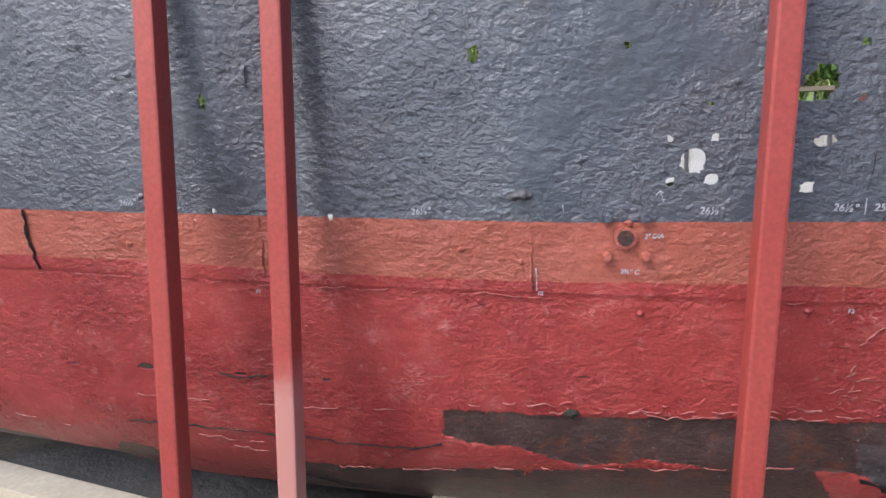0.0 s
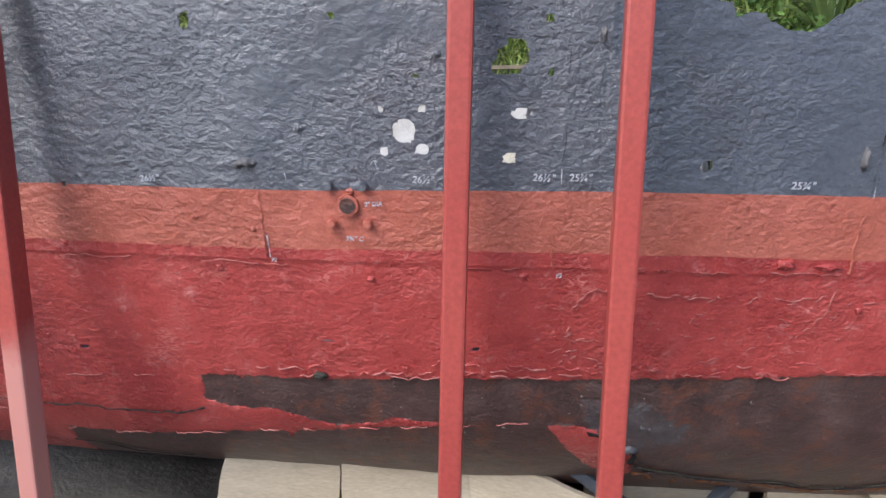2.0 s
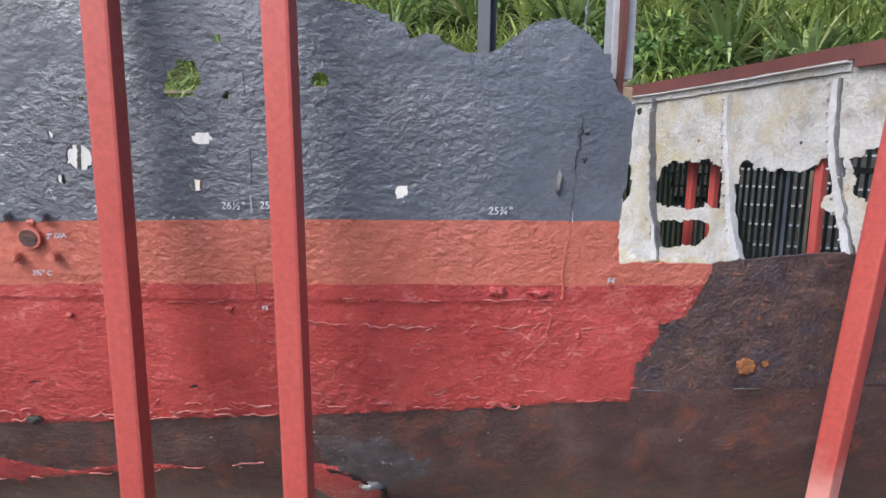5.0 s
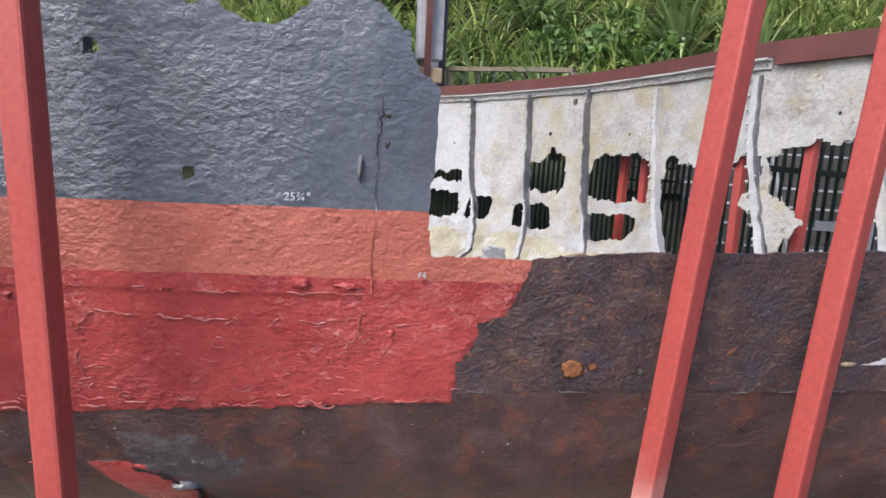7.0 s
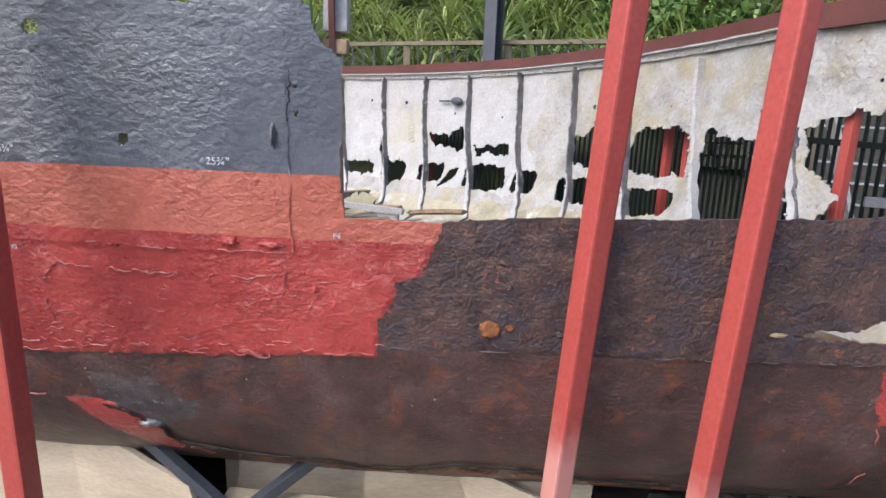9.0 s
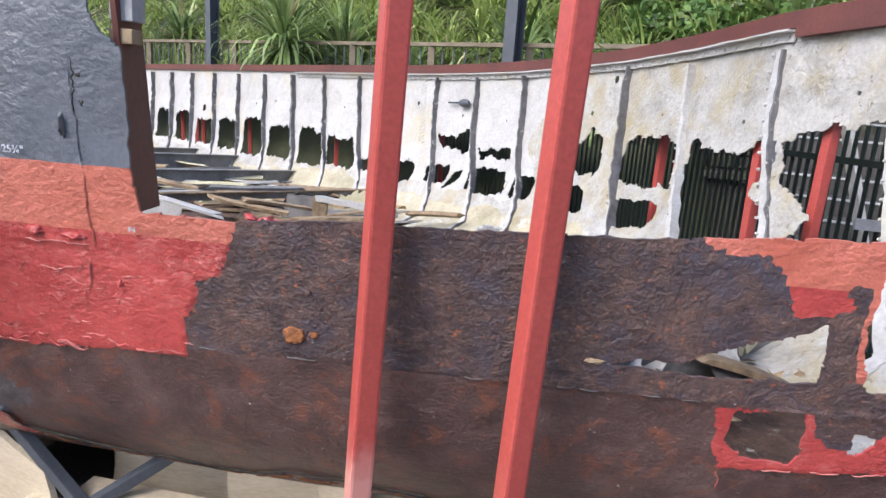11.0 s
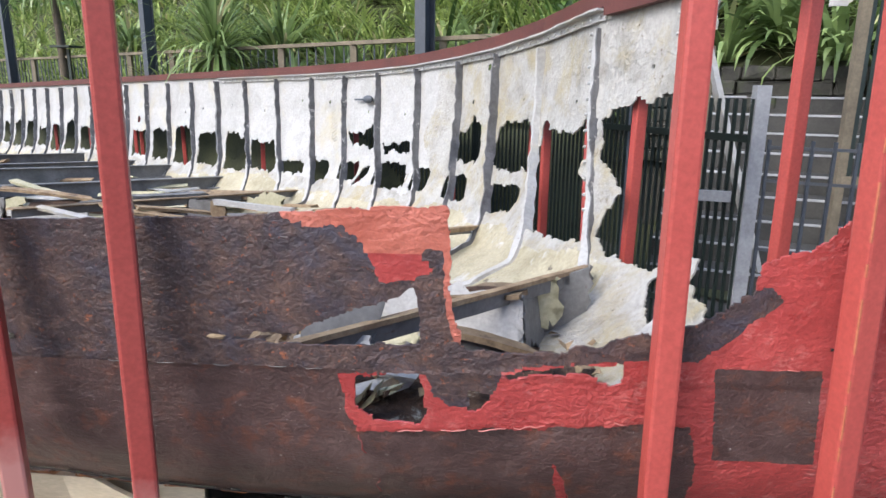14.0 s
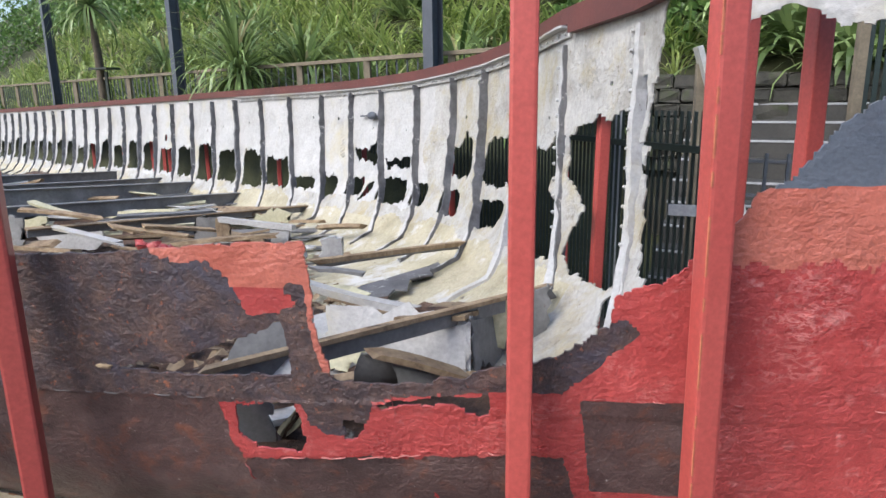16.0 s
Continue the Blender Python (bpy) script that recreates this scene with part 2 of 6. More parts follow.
def leaf_material(name, dark, light, dry):
    m = bpy.data.materials.new(name)
    m.use_nodes = True
    nt = m.node_tree
    b = nt.nodes["Principled BSDF"]
    geo = nt.nodes.new("ShaderNodeNewGeometry")
    col = ramp_node(nt, geo.outputs["Random Per Island"], ((0.0, dark), (0.8, light), (0.93, light), (0.97, dry)))
    col = mixed(nt, 0.4, col, ramp_node(nt, noise_node(nt, 1.2, 3.0), ((0.3, (0.45, 0.5, 0.4)), (0.65, (1, 1, 1)))), "MULTIPLY")
    nt.links.new(col, b.inputs["Base Color"])
    b.inputs["Roughness"].default_value = 0.36
    tr, mx = nt.nodes.new("ShaderNodeBsdfTranslucent"), nt.nodes.new("ShaderNodeMixShader")
    mx.inputs[0].default_value = 0.35
    nt.links.new(col, tr.inputs[0])
    nt.links.new(b.outputs[0], mx.inputs[1])
    nt.links.new(tr.outputs[0], mx.inputs[2])
    nt.links.new(mx.outputs[0], nt.nodes["Material Output"].inputs[0])
    return m


LEAF = leaf_material("flax_leaf", (0.05, 0.09, 0.025), (0.38, 0.5, 0.2), (0.58, 0.5, 0.28))
GRASS = leaf_material("bank_grass", (0.07, 0.13, 0.025), (0.5, 0.6, 0.2), (0.62, 0.55, 0.32))
BUSH = leaf_material("bush_leaf", (0.05, 0.1, 0.025), (0.19, 0.32, 0.09), (0.25, 0.33, 0.12))


# ---- building helpers ----
def link_mesh(name, verts, faces, mats, parent=None, label="", indices=None, smooth=False):
    me = bpy.data.meshes.new(name)
    me.from_pydata([tuple(v) for v in verts], [], [tuple(f) for f in faces])
    for m in mats if isinstance(mats, (list, tuple)) else [mats]:
        me.materials.append(m)
    if indices is not None:
        me.polygons.foreach_set("material_index", np.asarray(indices, dtype=np.int32))
    if smooth:
        me.polygons.foreach_set("use_smooth", np.ones(len(me.polygons), dtype=bool))
    me.update()
    ob = new(name, me)
    if parent:
        ob.parent = parent
    if label:
        ob["label"] = label
    return ob


def part(name, bm, material, parent=None, label="", smooth=False):
    me = bpy.data.meshes.new(name)
    bmesh.ops.recalc_face_normals(bm, faces=bm.faces)
    bm.to_mesh(me)
    bm.free()
    me.materials.append(material)
    if smooth:
        me.polygons.foreach_set("use_smooth", np.ones(len(me.polygons), dtype=bool))
    ob = new(name, me)
    if parent:
        ob.parent = parent
    if label:
        ob["label"] = label
    return ob


def empty(name, label, category, group="", at=(0, 0, 0)):
    ob = new(name)
    ob.location = at
    ob.empty_display_size = 0.1
    return tagged(ob, label, category, group)


def add_box(bm, a, b, w, h, up=(0, 0, 1), bevel=0.0, twist=0.0):
    """A bar from a to b, w across and h along up."""
    a, b = Vector(a), Vector(b)
    d = (b - a).normalized()
    if abs(d.dot(Vector(up).normalized())) > 0.99:
        up = (0, -1, 0)
    side = d.cross(Vector(up)).normalized()
    top = side.cross(d).normalized()
    if twist:
        q = Matrix.Rotation(twist, 3, d)
        side, top = q @ side, q @ top
    vs = [bm.verts.new(p + side * sx * w / 2 + top * sy * h / 2) for p in (a, b) for sx, sy in ((-1, -1), (1, -1), (1, 1), (-1, 1))]
    fs = [bm.faces.new([vs[i] for i in q]) for q in ((0, 1, 2, 3), (7, 6, 5, 4), (0, 4, 5, 1), (1, 5, 6, 2), (2, 6, 7, 3), (3, 7, 4, 0))]
    if bevel:
        es = list({e for f in fs for e in f.edges})
        bmesh.ops.bevel(bm, geom=es, offset=bevel, segments=2, affect="EDGES", profile=0.6)
    return vs


def bar(name, a, b, w, h, mat, parent=None, label="", up=(0, 0, 1), bevel=0.003, twist=0.0):
    bm = bmesh.new()
    add_box(bm, a, b, w, h, up, bevel, twist)
    return part(name, bm, mat, parent, label)


def rough_line(points, amp, step, seed, closed=False):
    """The polyline broken into short pieces with a ragged wander."""
    rng = np.random.RandomState(seed)
    pts = list(points) + ([points[0]] if closed else [])
    out = []
    for (x0, y0), (x1, y1) in zip(pts, pts[1:]):
        n = max(1, int(math.hypot(x1 - x0, y1 - y0) / step))
        walk_off = 0.0
        for i in range(n):
            k = i / n
            walk_off = 0.6 * walk_off + rng.normal(0, amp * 0.6)
            w = walk_off * (1 if i else 0.3)
            d = math.hypot(x1 - x0, y1 - y0) or 1
            out.append((x0 + k * (x1 - x0) - w * (y1 - y0) / d, y0 + k * (y1 - y0) + w * (x1 - x0) / d))
    if not closed:
        out.append(tuple(pts[-1]))
    return np.array(out)


def inside(poly, px, py):
    hit = np.zeros(px.shape, dtype=bool)
    sel = np.where((px >= poly[:, 0].min()) & (px <= poly[:, 0].max()) & (py >= poly[:, 1].min()) & (py <= poly[:, 1].max()))[0]
    qx, qy = px[sel], py[sel]
    got = np.zeros(qx.shape, dtype=bool)
    a = poly
    b = np.roll(poly, -1, 0)
    for (x0, y0), (x1, y1) in zip(a, b):
        if y0 == y1:
            continue
        c = ((y0 > qy) != (y1 > qy)) & (qx < (x1 - x0) * (qy - y0) / (y1 - y0) + x0)
        got ^= c
    hit[sel] = got
    return hit


def wavy(x, y, scale, seed, octaves=3):
    """Smooth noise between -1 and 1 on arrays."""
    rng = np.random.RandomState(seed)
    out, amp, total = np.zeros_like(x), 1.0, 0.0
    for _ in range(octaves):
        table = rng.uniform(-1, 1, (256, 256))
        u, v = x * scale + 100, y * scale + 100
        iu, iv = np.floor(u).astype(int), np.floor(v).astype(int)
        fu, fv = u - iu, v - iv
        fu, fv = fu * fu * (3 - 2 * fu), fv * fv * (3 - 2 * fv)
        g = lambda a, b: table[a % 256, b % 256]
        out += amp * ((g(iu, iv) * (1 - fu) + g(iu + 1, iv) * fu) * (1 - fv) + (g(iu, iv + 1) * (1 - fu) + g(iu + 1, iv + 1) * fu) * fv)
        total += amp
        amp *= 0.5
        scale *= 2.1
    return out / total


def grid_sheet(u0, u1, v0, v1, cell, lines):
    """A net of square cells whose knots are drawn onto the given ragged lines, so that faces part along them."""
    nu, nv = int((u1 - u0) / cell) + 1, int((v1 - v0) / cell) + 1
    U, V = np.meshgrid(u0 + cell * np.arange(nu), v0 + cell * np.arange(nv), indexing="ij")
    best = np.full(U.shape, 0.52 * cell)
    U0, V0 = U.copy(), V.copy()
    for line in lines:
        for (ax, ay), (bx, by) in zip(line, line[1:]):
            i0, i1 = sorted((ax, bx))
            j0, j1 = sorted((ay, by))
            i0, i1 = max(0, int((i0 - u0) / cell - 1)), min(nu, int((i1 - u0) / cell + 3))
            j0, j1 = max(0, int((j0 - v0) / cell - 1)), min(nv, int((j1 - v0) / cell + 3))
            if i0 >= i1 or j0 >= j1:
                continue
            px, py = U0[i0:i1, j0:j1], V0[i0:i1, j0:j1]
            d2 = (bx - ax) ** 2 + (by - ay) ** 2 + 1e-12
            k = np.clip(((px - ax) * (bx - ax) + (py - ay) * (by - ay)) / d2, 0, 1)
            qx, qy = ax + k * (bx - ax), ay + k * (by - ay)
            d = np.hypot(px - qx, py - qy)
            near = d < best[i0:i1, j0:j1]
            U[i0:i1, j0:j1] = np.where(near, qx, U[i0:i1, j0:j1])
            V[i0:i1, j0:j1] = np.where(near, qy, V[i0:i1, j0:j1])
            best[i0:i1, j0:j1] = np.where(near, d, best[i0:i1, j0:j1])
    idx = np.arange(nu * nv).reshape(nu, nv)
    quads = np.stack([idx[:-1, :-1], idx[1:, :-1], idx[1:, 1:], idx[:-1, 1:]], -1).reshape(-1, 4)
    U, V = U.ravel(), V.ravel()
    return U, V, quads, U[quads].mean(1), V[quads].mean(1)


def cut_mesh(name, xyz, quads, keep, mats, index, parent, label, thick):
    q = quads[keep]
    used, inv = np.unique(q, return_inverse=True)
    ob = link_mesh(name, xyz[used].tolist(), inv.reshape(-1, 4).tolist(), mats, parent, label, index[keep], smooth=True)
    if thick:
        s = ob.modifiers.new("thickness", "SOLIDIFY")
        s.thickness, s.offset = thick, -1.0
        e = ob.modifiers.new("crisp_edge", "EDGE_SPLIT")
        e.split_angle = radians(55)
    return ob


# ---- ground ----
def build_ground():
    U, V, q, cu, cv = grid_sheet(-60, 60, -40, 80, 1.0, [])
    z = 0.03 * wavy(U, V, 0.4, 5)
    link_mesh("ground", np.stack([U, V, z], -1).tolist(), q.tolist(), MUD, label="dark wet mud ground under the wreck", smooth=True)
    tagged(bpy.data.objects["ground"], category="ground", kind="structure")


build_ground()

# ---- the wrecked boat: near side ----
boat = empty("boat_wreck", "rusted iron boat hull with flaking grey, orange and red paint", "boat")


def near_y(x, z):
    """The flared near side: its distance as it runs along x, rolling under towards the bilge."""
    zz = z - 1.2
    y = 1.5362 - 0.1256 * x + 0.021 * x * x - 0.1983 * zz + 0.0726 * zz * zz + 0.0207 * x * zz
    low = np.clip(0.78 - z, 0, None)
    return y + 1.55 * low ** 2.2


OUTLINE = [(-2.4, 2.3), (0.3, 2.25), (0.9, 1.8), (1.06, 1.779), (1.137, 1.744), (1.153, 1.718), (1.181, 1.728), (1.248, 1.697), (1.304, 1.691),
           (1.343, 1.714), (1.392, 1.752), (1.448, 1.76), (1.499, 1.738), (1.518, 1.717), (1.555, 1.679), (1.57, 1.63), (1.613, 1.597),
           (1.609, 1.42), (1.607, 1.34), (1.618, 1.255), (1.84, 1.257), (2.06, 1.278), (2.36, 1.287), (2.67, 1.3), (2.92, 1.324), (3.136, 1.333)]
OUTLINE_RIGHT = [(3.142, 1.26), (3.14, 1.143), (3.156, 1.065), (3.175, 1.012), (3.27, 1.006), (3.388, 1.01), (3.411, 1.029), (3.46, 1.024),
                 (3.495, 1.046), (3.62, 1.073), (3.696, 1.113), (3.768, 1.165), (3.77, 1.225), (3.803, 1.243), (3.868, 1.258), (3.913, 1.305),
                 (3.985, 1.375), (4.02, 1.436), (4.075, 1.463), (4.158, 1.57), (4.216, 1.613), (4.5, 1.87), (5.2, 2.1), (5.2, 0.32), (3.0, 0.32),
                 (1.9, 0.33), (0.3, 0.32), (-0.5, 0.32), (-0.98, 0.36), (-1.05, 0.44), (-1.18, 0.49), (-1.4, 0.515), (-2.4, 0.58)]
SLOT = [(2.644, 1.018), (2.716, 1.038), (2.799, 1.032), (2.866, 1.071), (2.932, 1.096), (3.018, 1.128), (3.064, 1.155), (3.078, 1.088), (3.076, 1.02), (2.872, 1.006), (2.777, 1.008)]
POCKET = [(2.93, 0.935), (3.073, 0.946), (3.094, 0.848), (3.073, 0.805), (2.964, 0.812), (2.923, 0.853)]
NOTCH = [(3.257, 0.95), (3.402, 0.98), (3.521, 0.988), (3.519, 0.936), (3.495, 0.928), (3.438, 0.962), (3.366, 0.958), (3.27, 0.937)]
CHIP = [(3.183, 0.905), (3.239, 0.901), (3.214, 0.855), (3.182, 0.85)]
TEAR = [(0.655, 1.61), (0.67, 1.645), (0.69, 1.672), (0.725, 1.668), (0.735, 1.628), (0.715, 1.6), (0.675, 1.592)]
# round and ragged shot holes: x, z, half width, half height
HOLES = [(-0.002, 1.70, 0.011, 0.016), (-0.638, 1.602, 0.011, 0.022), (0.318, 1.712, 0.008, 0.008), (0.497, 1.592, 0.006, 0.005), (0.774, 1.712, 0.008, 0.008),
         (0.782, 1.602, 0.008, 0.008), (0.42, 1.52, 0.007, 0.007), (0.512, 1.526, 0.009, 0.008), (0.471, 1.475, 0.027, 0.027), (0.513, 1.435, 0.015, 0.013),
         (0.427, 1.428, 0.01, 0.01), (0.706, 1.42, 0.013, 0.013), (0.726, 1.517, 0.024, 0.012), (0.971, 1.637, 0.017, 0.015), (1.135, 1.411, 0.014, 0.014),
         (-0.642, 1.341, 0.009, 0.009), (-0.346, 1.332, 0.009, 0.007),
         (-0.924, 0.883, 0.026, 0.012), (-0.635, 0.882, 0.02, 0.006), (0.274, 0.942, 0.014, 0.004), (0.651, 0.937, 0.012, 0.006), (-0.386, 0.884, 0.014, 0.006),
         (-1.164, 0.872, 0.02, 0.004)]


def oval(x, z, a, b, seed):
    rng = np.random.RandomState(seed)
    j = 0.03 if a > 0.012 and abs(a - b) < 0.003 else 0.13
    return np.array([(x + a * math.cos(k) * rng.uniform(1 - j, 1 + j), z + b * math.sin(k) * rng.uniform(1 - j, 1 + j)) for k in np.linspace(0, 2 * math.pi, 19)[:-1]])


# paint zones, later ones over earlier ones
BARE_END = [(1.831, 1.36), (1.831, 1.255), (1.819, 1.205), (1.805, 1.164), (1.786, 1.119), (1.728, 1.108), (1.726, 1.057), (1.688, 1.006), (1.687, 0.906),
            (1.687, 0.2), (3.72, 0.2), (3.71, 0.72), (3.682, 0.833), (3.57, 0.832), (3.092, 0.789), (2.922, 0.775), (2.888, 0.936), (3.3, 0.965), (3.3, 1.36)]
LOWER_BARE = [(-0.068, 0.822), (0.156, 0.822), (0.278, 0.826), (0.442, 0.84), (0.69, 0.851), (0.931, 0.862), (1.1, 0.87), (1.328, 0.884), (1.531, 0.898), (1.70, 0.905), (1.75, 0.2), (1.1, 0.2), (1.118, 0.553),
              (1.1, 0.6), (1.044, 0.656), (0.979, 0.7), (0.929, 0.715), (0.886, 0.715), (0.734, 0.707), (0.593, 0.696), (0.52, 0.704), (0.44, 0.715), (0.405, 0.688), (0.301, 0.673), (0.226, 0.685),
              (0.159, 0.706), (0.134, 0.72), (0.06, 0.711), (-0.001, 0.716), (-0.073, 0.738)]
KEEL_BARE = [(-0.541, 0.574), (-0.463, 0.571), (-0.358, 0.571), (-0.235, 0.579), (-0.096, 0.606), (0.116, 0.633), (0.139, 0.63), (0.15, 0.599), (0.17, 0.633), (0.277, 0.649), (0.42, 0.675), (0.565, 0.69),
             (0.706, 0.706), (0.816, 0.715), (0.852, 0.711), (0.903, 0.644), (0.973, 0.562), (1.03, 0.52), (1.1, 0.5), (1.2, 0.48), (1.2, 0.2), (-0.6, 0.2), (-0.56, 0.47)]
CRUSTED = [(0.9, 0.795), (0.973, 0.803), (1.031, 0.787), (1.11, 0.79), (1.16, 0.748), (1.23, 0.72), (1.21, 0.66), (1.15, 0.65), (1.086, 0.6), (1.045, 0.657), (0.98, 0.7), (0.94, 0.73)]
MUDDY_LEFT = [(-2.6, 0.6), (-1.6, 0.556), (-1.47, 0.543), (-1.347, 0.505), (-1.17, 0.505), (-1.113, 0.573), (-1.004, 0.567), (-0.97, 0.5), (-0.95, 0.2), (-2.6, 0.2)]
PATCH = [(2.76, 1.36), (2.781, 1.31), (2.838, 1.287), (2.924, 1.286), (2.945, 1.27), (2.961, 1.241), (2.991, 1.168), (3.098, 1.178), (3.105, 1.2), (3.08, 1.225), (3.1, 1.245), (3.2, 1.24), (3.2, 1.36)]
PATCH_EDGE = [(3.128, 1.25), (3.2, 1.25), (3.2, 1.03), (3.15, 1.03), (3.133, 1.09), (3.127, 1.17)]
DARK_ARM = [(3.12, 1.02), (3.17, 1.02), (3.38, 1.02), (3.411, 1.04), (3.495, 1.055), (3.62, 1.085), (3.7, 1.125), (3.762, 1.165), (3.79, 1.178), (3.807, 1.173),
            (3.828, 1.149), (3.76, 1.085), (3.7, 1.02), (3.67, 1.0), (3.567, 1.0), (3.5, 0.995), (3.414, 0.985), (3.26, 0.965), (3.24, 0.9), (3.2, 0.862), (3.15, 0.858), (3.105, 0.89), (3.09, 0.95)]
DARK_SQUARE = [(3.712, 0.984), (3.937, 0.988), (3.974, 0.737), (3.745, 0.74)]
STREAK = [(3.383, 0.712), (3.413, 0.648), (3.449, 0.525), (3.47, 0.45), (3.43, 0.45), (3.4, 0.6), (3.39, 0.645)]


PLATES = {"upper": []}


def plate_at(x, z):
    """The plate of the near side that carries a detail at x, z."""
    if x > 3.3:
        return PLATES["bow"]
    if z > 1.16 or (x > 1.8 and z > 0.93):
        return next(ob for end, ob in PLATES["upper"] if x < end)
    return PLATES["mid"] if x < 1.69 and z > 0.7 else PLATES["low"]


def build_near_side():
    seam = 1.156
    outline = np.concatenate([rough_line(OUTLINE[:19], 0.003, 0.01, 1), rough_line(OUTLINE[18:], 0.0022, 0.01, 2)[1:], rough_line([OUTLINE[-1]] + OUTLINE_RIGHT[:22], 0.0035, 0.009, 3)[1:], np.array(OUTLINE_RIGHT[22:])])
    ragged = [rough_line(p, 0.0035, 0.008, 11 + k, True) for k, p in enumerate((SLOT, POCKET, NOTCH, CHIP, TEAR))]
    round_holes = [oval(x, z, a, b, 40 + k) for k, (x, z, a, b) in enumerate(HOLES)]
    zone_lines = {
        "bare": rough_line(BARE_END, 0.004, 0.01, 21, True), "lower": rough_line(LOWER_BARE, 0.0035, 0.01, 22, True), "keel": rough_line(KEEL_BARE, 0.003, 0.01, 23, True),
        "mud": rough_line(MUDDY_LEFT, 0.004, 0.01, 24, True), "patch": rough_line(PATCH, 0.005, 0.008, 25, True), "edge": rough_line(PATCH_EDGE, 0.004, 0.008, 26, True),
        "arm": rough_line(DARK_ARM, 0.003, 0.008, 27, True), "square": rough_line(DARK_SQUARE, 0.0015, 0.01, 28, True), "streak": rough_line(STREAK, 0.003, 0.01, 29, True), "crust": rough_line(CRUSTED, 0.012, 0.012, 30, True)}
    grey_line = rough_line([(-2.4, 1.334), (0.2, 1.334), (0.87, 1.35), (1.61, 1.352)], 0.0008, 0.02, 31)
    grey_line2 = rough_line([(3.9, 1.43), (4.01, 1.437), (4.077, 1.449), (4.3, 1.452), (5.2, 1.46)], 0.002, 0.02, 32)
    red_line = rough_line([(-2.4, 1.204), (-0.85, 1.204), (-0.4, 1.19), (0.2, 1.19), (0.6, 1.201), (1.82, 1.204)], 0.0015, 0.02, 33)
    seams_up = [(-1.06, -1.10), (-0.51, -0.535), (0.127, 0.14), (0.808, 0.822), (1.492, 1.503)]
    close = lambda p: np.concatenate([p, p[:1]])
    lines = [close(outline)] + [close(p) for p in ragged + round_holes] + [close(p) for p in zone_lines.values()] + [grey_line, grey_line2, red_line]
    lines += [rough_line([(-2.4, seam), (1.7, seam + 0.012)], 0.0004, 0.05, 34), rough_line([(1.68, 0.928), (3.2, 0.955)], 0.0004, 0.05, 35)]
    lines += [np.array([(2.93, 0.95), (2.93, 0.4)])]
    lines += [np.array([(a, 2.3), (b, 1.16)]) for a, b in seams_up]
    U, V, q, cu, cv = grid_sheet(-2.4, 5.2, 0.315, 2.2, 0.0075, lines)
    keep = inside(outline, cu, cv)
    for h in ragged + round_holes:
        keep &= ~inside(h, cu, cv)
    # 0 grey, 1 orange, 2 red, 3 rough rust, 4 smooth rust
    top = np.where(cu < 2.5, np.interp(cu, grey_line[:, 0], grey_line[:, 1]), np.interp(cu, grey_line2[:, 0], grey_line2[:, 1]))
    mid = np.where(cu < 2.5, np.interp(cu, red_line[:, 0], red_line[:, 1]), 1.3 + 0.03 * wavy(cu, cv, 7.0, 8) + 0.03 * wavy(cu, cv, 40.0, 10))
    idx = np.where(cv > top, 0, np.where(cv > mid, 1, 2))
    low_iron = cv < np.interp(cu, (1.68, 3.2), (0.928, 0.955))
    z = zone_lines
    idx[inside(z["bare"], cu, cv)] = 3
    idx[(idx == 3) & low_iron] = 4
    idx[inside(z["lower"], cu, cv) | inside(z["keel"], cu, cv) | inside(z["mud"], cu, cv)] = 4
    p = inside(z["patch"], cu, cv)
    idx[p] = np.where(cv[p] > 1.228 + 0.004 * wavy(cu[p], cv[p], 20.0, 9), 1, 2)
    idx[inside(z["edge"], cu, cv)] = 1
    idx[inside(z["arm"], cu, cv)] = 3
    idx[inside(z["square"], cu, cv)] = 4
    idx[inside(z["streak"], cu, cv)] = 2
    idx[inside(z["crust"], cu, cv) & (idx == 4)] = 5
    # relief: shallow hollows between the frames, laps at the seams, thick paint edges
    Y = near_y(U, V)
    Y += 0.006 * wavy(U, V * 0.6, 2.2, 3) + 0.0022 * wavy(U, V, 14.0, 4)
    for s in (-0.52, 0.13, 0.815, 1.5, -1.07):
        Y -= 0.003 * np.exp(-((U - s) / 0.06) ** 2) * np.clip((V - 1.2) * 8, 0, 1)
    Y -= 0.02 * np.exp(-((U + 0.60) / 0.045) ** 2) * np.clip((V - 1.2) * 4, 0, 1)
    Y += 0.03 * np.exp(-((U + 0.42) / 0.07) ** 2) * np.clip((V - 1.2) * 3, 0, 1)
    Y += np.where(V < seam + 0.005, 0.004, 0.0) * np.clip((1.6 - U) / 0.3, 0, 1) + np.where(V < 0.94, 0.003, 0.0) * np.clip((U - 1.75) / 0.3, 0, 1)
    bare_v = inside(z["bare"], U, V) | inside(z["lower"], U, V) | inside(z["keel"], U, V)
    Y += np.where(bare_v, 0.0035, 0.0) + np.where(bare_v, 0.002 * wavy(U, V, 40.0, 6), 0.0007 * wavy(U, V, 55.0, 7))
    xyz = np.stack([U, Y, V], -1)
    mats = [GREY, ORANGE, RED, RUST, SMOOTH_RUST, CRUST]
    xs = [-9] + [0.5 * (a + b) for a, b in seams_up] + [3.3, 9]
    lap = np.interp(cu, (1.68, 3.2), (0.928, 0.955))
    upper = (cv > seam + 0.003 * (cu + 2.4)) | (((cu > 1.95) | inside(z["bare"], cu, cv)) & (cv > lap))
    low = ~upper & (((cu > 1.69) & (cv < lap)) | inside(z["bare"], cu, cv) | inside(z["lower"], cu, cv) | inside(z["keel"], cu, cv) | (cv < 0.6))
